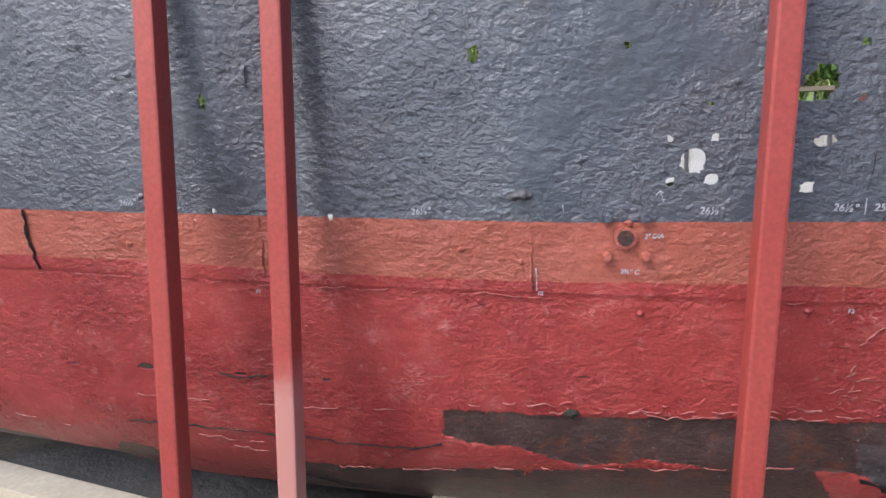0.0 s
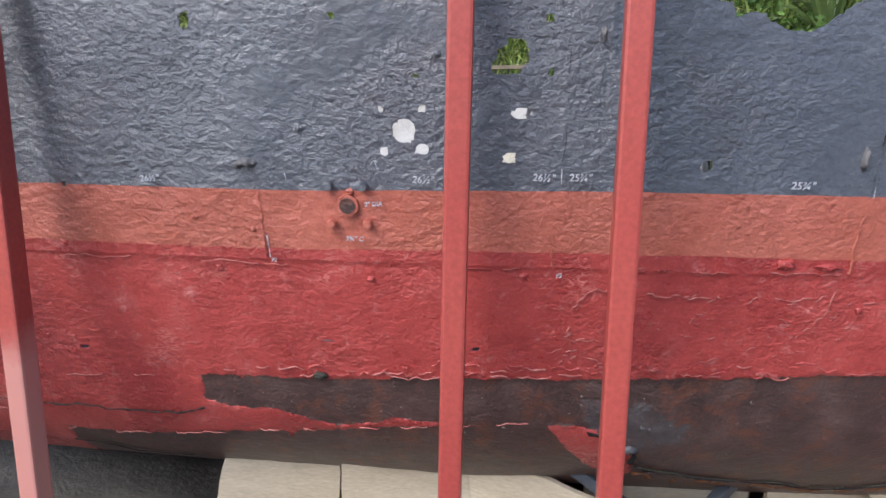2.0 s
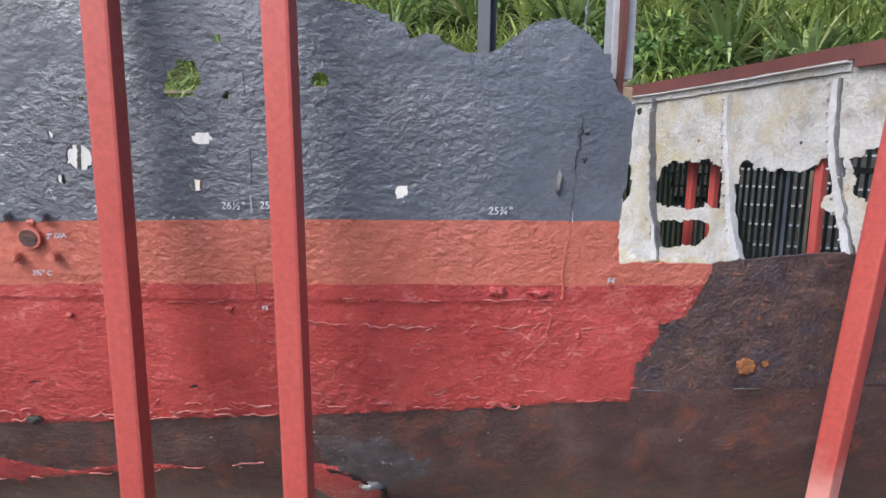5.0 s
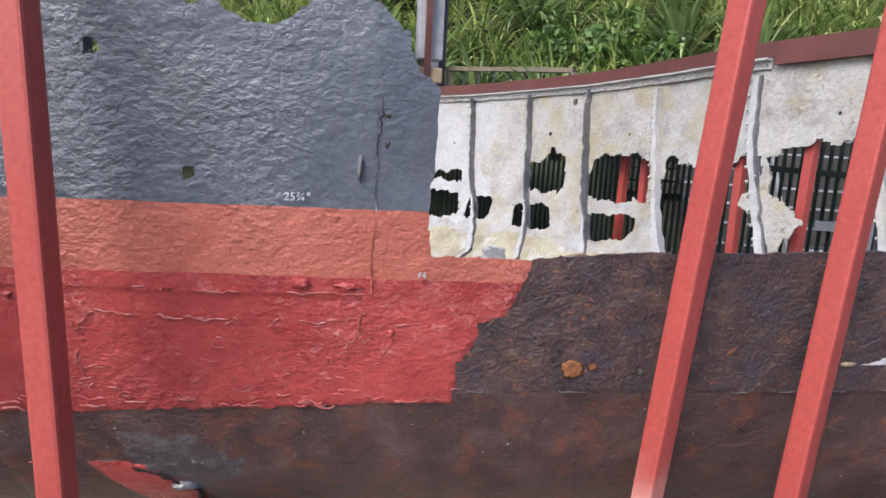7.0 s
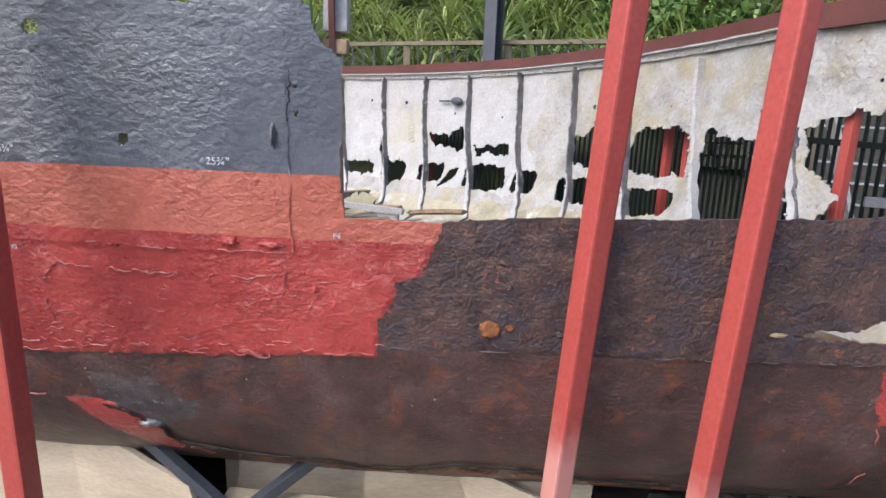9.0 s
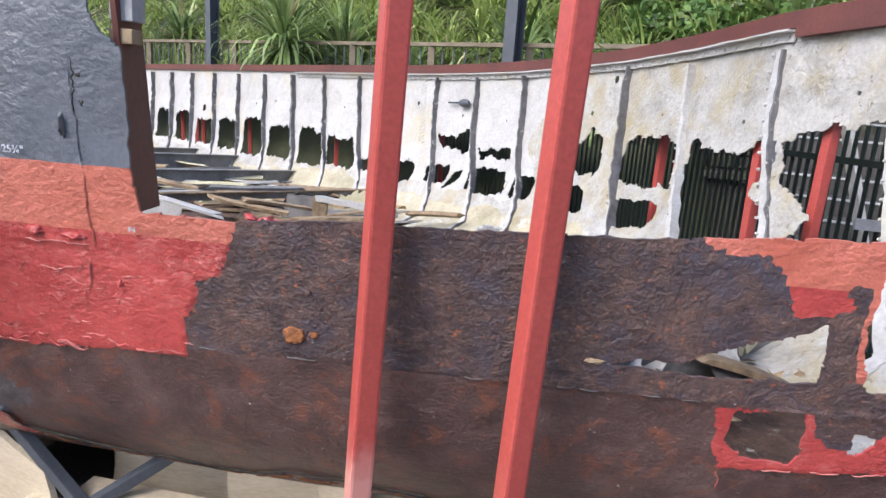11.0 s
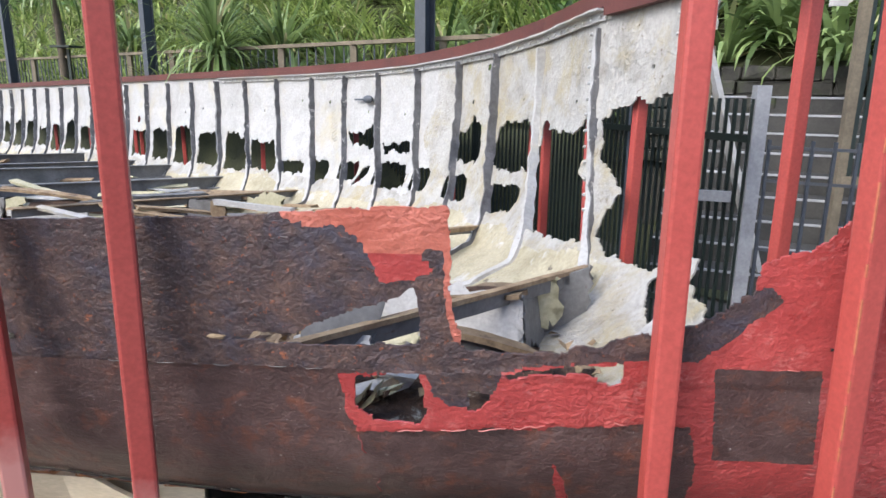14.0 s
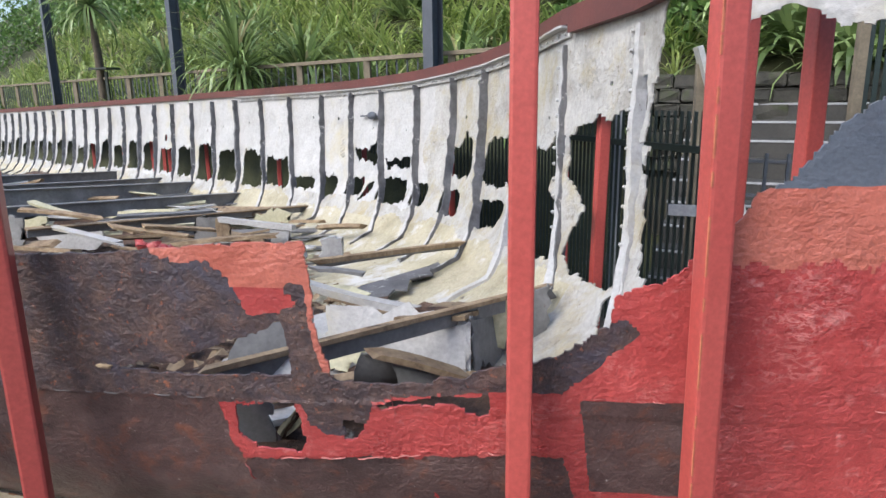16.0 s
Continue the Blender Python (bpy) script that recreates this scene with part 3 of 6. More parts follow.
    for k in range(len(xs) - 1):
        sel = keep & upper & (cu >= xs[k]) & (cu < xs[k + 1])
        label = ("iron hull plate with lumpy grey and orange paint", "dark rusted hull plate, torn open, orange paint at one end", "red and grey painted bow plate with ragged edge")[0 if k < 5 else k - 4]
        if k < 6:
            PLATES["upper"].append((xs[k + 1], cut_mesh("hull_plate", xyz, q, sel, mats, idx, boat, label, 0.006)))
            continue
        PLATES["bow"] = cut_mesh("hull_plate", xyz, q, sel, mats, idx, boat, label, 0.006)
    mid = keep & ~upper & ~low
    PLATES["mid"] = cut_mesh("hull_plate", xyz, q, mid, mats, idx, boat, "long red painted hull plate with rust cracks", 0.006)
    PLATES["low"] = cut_mesh("bilge_plate", xyz, q, keep & low & (cu < 2.93), mats, idx, boat, "brown rusted bilge plate curving under the hull", 0.006)
    cut_mesh("bilge_plate", xyz, q, keep & low & (cu >= 2.93), mats, idx, boat, "bilge plate with red and bare patches", 0.006)


build_near_side()

# ---- posts in front of the near side ----
# x and y at the head and the foot, turn, length of faded paint at the foot
POSTS = [((-0.712, 1.47), (-0.718, 1.47), -13, 0), ((-0.432, 1.46), (-0.43, 1.46), -13, 0.98), ((0.585, 1.305), (0.585, 1.315), -6, 0), ((0.909, 1.235), (0.924, 1.24), -11, 0),
         ((2.19, 1.25), (2.138, 1.32), 27, 0.77), ((2.507, 1.25), (2.469, 1.295), 27, 0.66), ((3.584, 1.322), (3.584, 1.312), 2, 0), ((3.931, 1.315), (3.936, 1.285), 14, 0)]


def build_post(head, foot, turn, pale):
    slope = ((head[0] - foot[0]) / 1.2, (head[1] - foot[1]) / 1.2)
    at = lambda z: Vector((foot[0] + slope[0] * (z - 0.9), foot[1] + slope[1] * (z - 0.9), z))
    base = at(0.0)
    post = empty("post", "red square steel tube post" + (" with faded paint at its foot" if pale else " standing close before the hull"), "post", "shelter posts", base)
    up = Vector((math.sin(radians(turn)), -math.cos(radians(turn)), 0))
    bar("shaft", at(0.012) - base, at(3.2) - base, 0.052, 0.052, faded_post(pale) if pale else POST, post, up=up, bevel=0.007)
    if head[0] > 3.8:
        # paint rubbed through to ochre primer along one edge
        side = Vector((-math.cos(radians(turn)), -math.sin(radians(turn)), 0)) * 0.0245 + up * 0.0245
        for k in range(26):
            z0 = 0.4 + 0.055 * k + 0.02 * math.sin(k * 1.7)
            bar("worn_edge", at(z0) - base + side, at(z0 + 0.025 + 0.028 * math.sin(k * 2.3) ** 2) - base + side, 0.003 + 0.002 * math.sin(k * 3.1) ** 2, 0.004, PRIMER, post, up=up, bevel=0.001)
    plate = bmesh.new()
    add_box(plate, (0, 0, 0.0), (0, 0, 0.012), 0.14, 0.14, up=up, bevel=0.002)
    part("base_plate", plate, POST, post)


for p in POSTS:
    build_post(*p)

# ---- far side of the boat ----
STATIONS = [(4.42, 1.5, 2.26), (4.38, 2.08, 2.2), (4.24, 2.44, 2.07), (4.06, 3.06, 2.015), (3.77, 3.67, 1.975), (3.55, 4.45, 1.92), (3.27, 5.05, 1.865), (2.97, 5.65, 1.83), (2.56, 6.16, 1.785), (2.11, 6.64, 1.755), (1.67, 7.12, 1.735), (1.19, 7.57, 1.72)]
STATIONS += [(1.19 - 0.532 * k, 7.57 + 0.388 * k, 1.72 - 0.015 * k) for k in range(1, 27)]
STATIONS = np.array(STATIONS)
PROFILE_D = [0.0, 0.4, 0.75, 1.0, 1.2, 1.38, 1.5, 1.58, 1.62]
PROFILE_O = [0.0, 0.03, 0.1, 0.17, 0.28, 0.45, 0.75, 1.2, 1.8]


def far_point(s, d, lift=0.0):
    """A point of the far side at s (in frame bays from the bow end), d along the skin below the rail; lift stands off into the boat."""
    s, d = np.asarray(s, float), np.asarray(d, float)
    n = np.arange(len(STATIONS))
    x, y, z = (np.interp(s, n, STATIONS[:, k]) for k in range(3))
    a, b = np.clip(s - 0.5, 0, n[-1]), np.clip(s + 0.5, 0, n[-1])
    tx, ty = np.interp(b, n, STATIONS[:, 0]) - np.interp(a, n, STATIONS[:, 0]), np.interp(b, n, STATIONS[:, 1]) - np.interp(a, n, STATIONS[:, 1])
    ln = np.hypot(tx, ty)
    nx, ny = -ty / ln, tx / ln
    # skin length to depth and offset
    pd, po = np.array(PROFILE_D), np.array(PROFILE_O)
    run = np.concatenate([[0], np.cumsum(np.hypot(np.diff(pd), np.diff(po)))])
    depth, off = np.interp(d, run, pd), np.interp(d, run, po) * np.interp(s, (2.0, 6.5), (0.6, 1.0))
    slope_d, slope_o = np.interp(d + 0.02, run, pd) - np.interp(d - 0.02, run, pd), np.interp(d + 0.02, run, po) - np.interp(d - 0.02, run, po)
    ls = np.hypot(slope_d, slope_o) + 1e-9
    o = off + lift * slope_d / ls
    return np.stack([x + nx * o, y + ny * o, z - depth + lift * slope_o / ls], -1)


SKEW = 0.32


def rib_point(k, d, lift):
    return far_point(k - SKEW * np.minimum(d, 1.5) ** 2, d, lift)


# torn openings of the far side, in bays and skin depth
TORN = [
    [(4.67, 0.57), (4.55, 0.63), (4.2, 0.68), (4.0, 0.58), (3.92, 0.57), (3.85, 0.69), (3.98, 0.82), (3.85, 0.95), (3.68, 1.05), (3.65, 1.17), (4.5, 1.21), (4.68, 0.9), (4.72, 0.68)],
    [(3.75, 0.59), (3.43, 0.54), (3.05, 0.48), (3.0, 0.38), (2.93, 0.35), (2.86, 0.47), (2.9, 0.57), (2.78, 0.7), (2.78, 0.83), (2.7, 0.96), (2.6, 1.15), (2.75, 1.22), (3.23, 1.2), (3.45, 1.16), (3.48, 1.02), (3.35, 0.93), (3.43, 0.87), (3.65, 0.75)],
    [(2.65, 1.34), (2.5, 1.3), (2.38, 1.43), (2.33, 1.55), (2.48, 1.51)],
    [(5.76, 0.58), (5.4, 0.57), (5.04, 0.58), (4.92, 0.86), (5.16, 0.88), (5.76, 0.86)], [(5.72, 1.02), (5.04, 1.0), (4.96, 1.14), (5.24, 1.2), (5.6, 1.22)],
    [(6.84, 0.66), (6.6, 0.58), (6.5, 0.52), (6.32, 0.54), (6.2, 0.84), (6.8, 0.84)], [(6.96, 1.0), (6.36, 0.98), (6.2, 1.18), (6.84, 1.18)],
    [(7.8, 0.96), (7.4, 0.96), (7.4, 1.14), (7.8, 1.14)], [(8.8, 0.96), (8.52, 0.92), (8.08, 0.94), (8.0, 1.12), (8.32, 1.16), (8.72, 1.14)], [(8.76, 0.73), (8.4, 0.74), (8.12, 0.69), (8.08, 0.79), (8.64, 0.8)],
    [(9.76, 0.62), (9.4, 0.64), (9.08, 0.56), (9.0, 0.76), (9.48, 0.76), (9.72, 0.72)], [(9.88, 0.98), (9.32, 0.94), (9.32, 1.12), (9.8, 1.14)], [(9.16, 1.0), (8.96, 0.96), (9.04, 1.08), (9.16, 1.16), (9.28, 1.18)],
    [(10.96, 0.72), (10.76, 0.88), (10.6, 0.98), (10.28, 0.96), (10.2, 1.14), (10.44, 1.16), (10.48, 1.3), (10.72, 1.14)], [(11.68, 1.02), (11.08, 1.0), (10.96, 1.14), (11.6, 1.14)],
    [(12.72, 0.78), (12.4, 0.84), (12.04, 0.78), (11.82, 1.14), (12.56, 1.12)],
]
DOTS = [(9.3, 0.42, 0.02), (10.45, 0.32, 0.035), (6.25, 0.13, 0.05), (6.6, 0.38, 0.03), (17.4, 0.57, 0.09), (3.3, 0.33, 0.02), (4.25, 0.46, 0.02), (5.35, 0.4, 0.02), (8.3, 0.45, 0.02), (11.3, 0.3, 0.02), (12.4, 0.42, 0.02), (13.5, 0.35, 0.02), (14.6, 0.4, 0.02), (15.3, 0.45, 0.03)]
BOW_EDGE = [(2.6, -0.02), (2.74, 0.14), (2.75, 0.24), (2.8, 0.38), (2.77, 0.5), (2.75, 0.63), (2.6, 0.88), (2.45, 1.14), (2.05, 1.4), (1.6, 1.67), (1.5, 2.5)]


def eaten(points, amp, seed):
    """A closed outline with rounded corners and a corroded, softly ragged rim."""
    p = np.array(points, float)
    for _ in range(2):
        nxt = np.roll(p, -1, 0)
        p = np.stack([0.87 * p + 0.13 * nxt, 0.13 * p + 0.87 * nxt], 1).reshape(-1, 2)
    out = []
    for a, b in zip(p, np.roll(p, -1, 0)):
        n = max(1, int(np.linalg.norm(b - a) / 0.012))
        out += [a + (b - a) * i / n for i in range(n)]
    mid = p.mean(0)
    out = [mid + (c - mid) * 1.13 for c in out]
    for i, (u, v) in enumerate(out):
        o = [amp * (noise.noise(Vector((u * 7 + s, v * 7, seed))) + 0.55 * noise.noise(Vector((u * 21 + s, v * 21, seed)))) for s in (0.0, 40.0)]
        out[i] = np.array((u + o[0], v + o[1]))
    return np.array(out)


def build_far_side():
    rng = np.random.RandomState(5)
    torn = [eaten(p, 0.05 if min(v for u, v in p) < 0.9 else 0.03, 100 + k) for k, p in enumerate(TORN)]
    for k in range(13, 37):
        a, b = k + 0.0 - SKEW * 0.7, k - 0.83 - SKEW * 0.7
        t0, t1 = 0.74 + rng.uniform(-0.05, 0.06), 1.13 + rng.uniform(-0.04, 0.04)
        shape = [(a + 0.85, t0), (0.5 * (a + b) + 0.85, t0 - rng.uniform(-0.06, 0.08)), (b + 0.95, t0 + rng.uniform(-0.03, 0.1)), (b + 0.8, t1), (0.5 * (a + b) + 0.72, t1 + rng.uniform(-0.03, 0.02)), (a + 0.65, t1)]
        torn.append(eaten(shape, 0.055, 200 + k))
    dots = [np.array([(s + r * 0.9 * math.cos(a), d + r * 0.6 * math.sin(a)) for a in np.linspace(0, 2 * math.pi, 9)[:-1]]) for s, d, r in DOTS]
    edge = rough_line(BOW_EDGE, 0.03, 0.025, 300)
    close = lambda p: np.concatenate([p, p[:1]])
    U, V, q, cu, cv = grid_sheet(1.4, 37, 0, 2.62, 0.02, [edge] + [close(p) for p in torn + dots])
    keep = cu > np.interp(cv, edge[:, 1], edge[:, 0])
    for p in torn + dots:
        keep &= ~inside(p, cu, cv)
    bulge = 0.012 * wavy(U, V, 2.5, 21) + 0.006 * wavy(U, V, 11.0, 22)
    xyz = far_point(U, V, bulge)
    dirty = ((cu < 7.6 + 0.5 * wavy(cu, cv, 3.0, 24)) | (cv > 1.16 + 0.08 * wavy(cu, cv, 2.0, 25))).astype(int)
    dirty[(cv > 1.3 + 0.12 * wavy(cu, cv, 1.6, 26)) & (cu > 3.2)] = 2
    for k in range(2, 37):
        lo, hi = (k, k + 1) if k > 2 else (0, 3)
        band = keep & (cu + SKEW * np.minimum(cv, 1.5) ** 2 >= lo) & (cu + SKEW * np.minimum(cv, 1.5) ** 2 < hi)
        if band.any():
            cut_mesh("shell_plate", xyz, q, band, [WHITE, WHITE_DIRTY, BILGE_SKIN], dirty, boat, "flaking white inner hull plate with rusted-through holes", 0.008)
    # remnant of the bow plating that still hangs above
    low = rough_line([(-0.1, 0.0), (0.05, 0.02), (0.12, 0.06), (0.17, 0.045), (0.24, 0.0), (0.3, 0.01), (0.5, 0.12)], 0.006, 0.012, 310)
    U, V, q, cu, cv = grid_sheet(0.0, 0.36, -0.05, 0.6, 0.01, [low])
    xyz = np.stack([4.1 + U, 1.95 - 0.5 * U + 0.012 * wavy(U, V, 12.0, 23), 1.775 + V], -1)
    cut_mesh("shell_plate", xyz, q, cv > np.interp(cu, low[:, 0], low[:, 1]), [WHITE], np.zeros(len(q), int), boat, "ragged remnant of white bow plating", 0.012)


def swept(name, centres, across, up, w, h, mat, parent, label="", jitter=0.0, seed=0):
    """A bar of section w by h swept along the centres; across and up are its unit directions at each."""
    rng = np.random.RandomState(seed)
    n = len(centres)
    ring = []
    for c, a, u in zip(centres, across, up):
        jw, jh = 1 + rng.uniform(-jitter, jitter), 1 + rng.uniform(-jitter, jitter)
        ring += [c + a * sx * w / 2 * jw + u * sy * h / 2 * jh for sx, sy in ((-1, -1), (1, -1), (1, 1), (-1, 1))]
    faces = [(0, 1, 2, 3), tuple(4 * (n - 1) + i for i in (3, 2, 1, 0))]
    for i in range(n - 1):
        for j in range(4):
            faces.append((4 * i + j, 4 * i + 4 + j, 4 * i + 4 + (j + 1) % 4, 4 * i + (j + 1) % 4))
    return link_mesh(name, ring, faces, mat, parent, label)


def unit(v):
    return v / (np.linalg.norm(v, axis=-1, keepdims=True) + 1e-9)


def build_ribs():
    rng = np.random.RandomState(8)
    for k in range(3, 37):
        top = 0.05 if k > 5 else 0.1
        end = 1.75 if k > 6 else 1.9
        d = np.linspace(top, end, 34)
        wob = 0.012 * np.sin(d * 9 + k) + rng.normal(0, 0.004, len(d))
        a, b = rib_point(k + wob, d, 0.0), rib_point(k + wob, d, 0.06)
        out = unit(b - a)
        along = unit(np.gradient(a, axis=0))
        across = unit(np.cross(along, out))
        white = k in (5, 14, 19)
        fade = np.interp(d, (0.9, 1.3), (1.0, 0.35))[:, None] * (0.4 if k < 5 else 1.0)
        deep = 0.06 if k < 6 else 0.072
        rib = swept("rib", a + out * ((deep - 0.012) * fade - deep / 2 + 0.004), across, out, 0.012 if not white else 0.03, deep, WHITE if k in (3, 5) else RIBGREY, boat, "steel frame rib, scaling grey paint darkened for its shadow side" if k != 5 else "white painted frame rib", 0.3, k)
        flange = a + out * 0.008 + across * 0.028
        swept("rib_flange", flange, across, out, 0.05, 0.01, WHITE, rib, "riveted rib flange in white paint", 0.2, k + 50)


def build_rail():
    s = np.linspace(2.0, 37, 190)
    p, o = far_point(s, 0 * s, 0.0), far_point(s, 0 * s, 1.0)
    out = unit((o - p) * np.array([1, 1, 0]))
    up = np.tile([0.0, 0.0, 1.0], (len(s), 1))
    swept("gunwale_lower", p + up * 0.018 + out * 0.012, out, up, 0.05, 0.04, RAIL, boat, "brown painted lower gunwale strip")
    swept("gunwale", p + up * 0.06 - out * 0.006, out, up, 0.075, 0.042, RAIL, boat, "brown painted wooden gunwale")
    s2 = np.linspace(2.0, 3.86, 16)
    p2, o2 = far_point(s2, 0 * s2, 0.0), far_point(s2, 0 * s2, 1.0)
    out2 = unit((o2 - p2) * np.array([1, 1, 0]))
    swept("gunwale_doubler", p2 + np.array([0, 0, 0.0]) + out2 * 0.03, out2, up[:16], 0.05, 0.1, RAIL, boat, "brown painted doubling piece at the bow")
    s3 = np.linspace(3.9, 13.9, 90)
    p3, o3 = far_point(s3, 0 * s3 + 0.04, 0.0), far_point(s3, 0 * s3 + 0.04, 1.0)
    out3 = unit(o3 - p3)
    up3 = np.tile([0.0, 0.0, 1.0], (90, 1))
    swept("stringer", p3 + out3 * 0.02, out3, up3, 0.012, 0.055, WHITE, boat, "white angle stringer under the gunwale", 0.15, 3)
    swept("stringer_lip", p3 + out3 * 0.04 + up3 * 0.02, out3, up3, 0.05, 0.01, WHITE, boat, "", 0.25, 4)
    # rivet heads along the stringer, the ribs and the doubled butt strap
    bm = bmesh.new()
    spots = [(x, 0.05, 0.03) for x in np.arange(3.95, 13.8, 0.13)]
    for k in range(3, 14):
        spots += [(k - SKEW * d * d + 0.085, d, 0.02) for d in np.arange(0.12, 1.1, 0.085)]
    spots += [(10.32 + 0.05 * (i % 3) - SKEW * d * d, d, 0.004) for i, d in enumerate(np.arange(0.08, 0.75, 0.012))]
    for s0, d0, l0 in spots:
        c, o = far_point(s0, d0, l0), far_point(s0, d0, l0 + 0.1)
        z = Vector(o - c).normalized()
        m = Matrix.Translation(Vector(c)) @ z.to_track_quat("Z", "Y").to_matrix().to_4x4()
        bmesh.ops.create_cone(bm, cap_ends=True, segments=6, radius1=0.011, radius2=0.006, depth=0.012, matrix=m)
    ob = part("rivet", bm, WHITE, boat, "rows of rivet heads under white paint")
    ob["kind"] = "stuff"
    # mooring cleat bolted on the plating
    c, o = Vector(far_point(9.3, 0.3, 0.04)), Vector(far_point(9.3, 0.3, 0.14))
    t = (Vector(far_point(9.0, 0.3, 0.04)) - Vector(far_point(9.5, 0.3, 0.04))).normalized()
    cleat = empty("cleat", "dark iron cleat on the white inner plating", "cleat", at=c)
    bm = bmesh.new()
    bmesh.ops.create_uvsphere(bm, u_segments=12, v_segments=8, radius=1.0, matrix=Matrix.LocRotScale(t * 0.05, (t.to_track_quat("X", "Z")), (0.085, 0.035, 0.04)))
    part("body", bm, STEEL, cleat, smooth=True)
    bar("pin", t * -0.05, t * -0.2, 0.018, 0.018, STEEL, cleat)


build_far_side()
build_ribs()
build_rail()


# ---- posts and palisade behind the far side ----
def outside(s, off):
    p, o = far_point(s, 0.0, 0.0), far_point(s, 0.0, 1.0)
    n = unit((p - o) * np.array([1, 1, 0]))
    return Vector((p[0] + n[0] * off, p[1] + n[1] * off, 0))


def build_back_posts():
    n = 0
    for s in (0.75, 1.75, 3.3, 3.8, 5.3, 5.62, 7.5, 10.1, 12.95, 15.95, 18.0, 18.35, 19.0, 21.0, 23.5):
        if s < 2:
            base = Vector((4.4, 2.1, 0)) if s < 1 else Vector((4.35, 2.62, 0))
        else:
            base = Vector((3.92, 3.38, 0)) if s == 3.3 else Vector((3.78, 3.74, 0)) if s == 3.8 else outside(s, 0.14)
        post = empty("post", "red square steel tube post standing behind the hull", "post", "shelter posts", base)
        bar("shaft", (0, 0, 0), (0.02 * (n % 3 - 1), 0, 1.55 + (0.9 if s < 2 else 0.0)), 0.055, 0.055, POST, post, up=(0.3, -1, 0), bevel=0.007)
        bar("base_plate", (0, 0, 0), (0, 0, 0.012), 0.18, 0.18, POST, post, up=(0.3, -1, 0))
        n += 1


def build_palisade():
    fence = empty("palisade_fence", "dark green steel bar fence behind the wreck", "fence")
    line = [Vector((4.6, 3.72, 0)), Vector((4.36, 4.2, 0))] + [outside(s, 0.62) for s in np.arange(5.0, 36, 0.5)]
    pos = []
    for a, b in zip(line, line[1:]):
        n = max(1, int((b - a).length / 0.054))
        pos += [(a.lerp(b, i / n)) for i in range(n)]
    bm = bmesh.new()
    add_box(bm, (0, 0, 0.06), (0, 0, 1.53), 0.018, 0.018)
    me = bpy.data.meshes.new("bar")
    bm.to_mesh(me)
    bm.free()
    me.materials.append(FENCE)
    for i, p in enumerate(pos):
        if i < 290:
            ob = new("bar", me)
            ob.parent, ob.location = fence, p
    bm = bmesh.new()
    for p in pos[290:]:
        add_box(bm, p + Vector((0, 0, 0.06)), p + Vector((0, 0, 1.5)), 0.016, 0.016)
    if bm.verts:
        far_bars = part("bars", bm, FENCE, fence)
        far_bars["kind"] = "stuff"
    else:
        bm.free()
    for z in (0.25, 1.32):
        for a, b in zip(line, line[1:]):
            bar("rail", a + Vector((0, 0, z)), b + Vector((0, 0, z)), 0.03, 0.04, FENCE, fence, bevel=0)
    for k in (2, 8, 14, 20, 26, 32, 38):
        bar("fence_post", line[k] + Vector((0.03, 0.04, 0)), line[k] + Vector((0.03, 0.04, 1.62)), 0.06, 0.06, GALV if k < 5 else FENCE, fence)


build_back_posts()
build_palisade()

# ---- inside the boat ----
def bilge_z(x, y):
    return 0.5 - 0.3 * np.clip((y - 2.6 - 0.1 * (3 - x)) / 2.0, 0, 1)


def build_bilge():
    U, V, q, cu, cv = grid_sheet(-7, 5, 1.5, 14, 0.09, [])
    z = bilge_z(U, V) + 0.03 * wavy(U, V, 1.5, 31) + 0.02 * wavy(U, V, 5.0, 32)
    hull = STATIONS[2:, :2]
    poly = np.concatenate([hull + [-0.35, -0.35], [[-7.5, 13.0], [-7.5, 2.9], [-2.4, 2.55], [0.0, 2.1], [1.6, 1.95], [4.0, 1.85]]])
    keep = inside(poly, cu, cv)
    cut_mesh("bilge_floor", np.stack([U, V, z], -1), q, keep, [RUBBLE], np.zeros(len(q), int), boat, "rusty flaking debris on the boat's bottom", 0)


build_bilge()


def plank(name, a, b, w, h, mat, label, category="plank", group="", twist=0.0, seed=0):
    """A board with splintered ends and a slight bow."""
    a, b = Vector(a), Vector(b)
    rng = np.random.RandomState(seed)
    d = (b - a).normalized()
    side = d.cross(Vector((0, 0, 1))).normalized()
    up = side.cross(d).normalized()
    r = Matrix.Rotation(twist, 3, d)
    side, up = r @ side, r @ up
    n = max(4, int((b - a).length / 0.12))
    verts, faces = [], []
    sag = rng.uniform(-0.012, 0.012)
    for i in range(n + 1):
        k = i / n
        c = a.lerp(b, k) + up * sag * math.sin(math.pi * k)
        for sx, sy in ((-1, -1), (1, -1), (1, 1), (-1, 1)):
            j = d * (rng.uniform(-0.05, 0.05) if i in (0, n) else 0)
            verts.append(c + side * sx * w / 2 * rng.uniform(0.9, 1.06) + up * sy * h / 2 * rng.uniform(0.9, 1.06) + j)
    faces = [(0, 1, 2, 3), tuple(4 * n + i for i in (3, 2, 1, 0))]
    for i in range(n):
        for j in range(4):
            faces.append((4 * i + j, 4 * i + 4 + j, 4 * i + 4 + (j + 1) % 4, 4 * i + (j + 1) % 4))
    return tagged(link_mesh(name, verts, faces, mat), label, category, group)


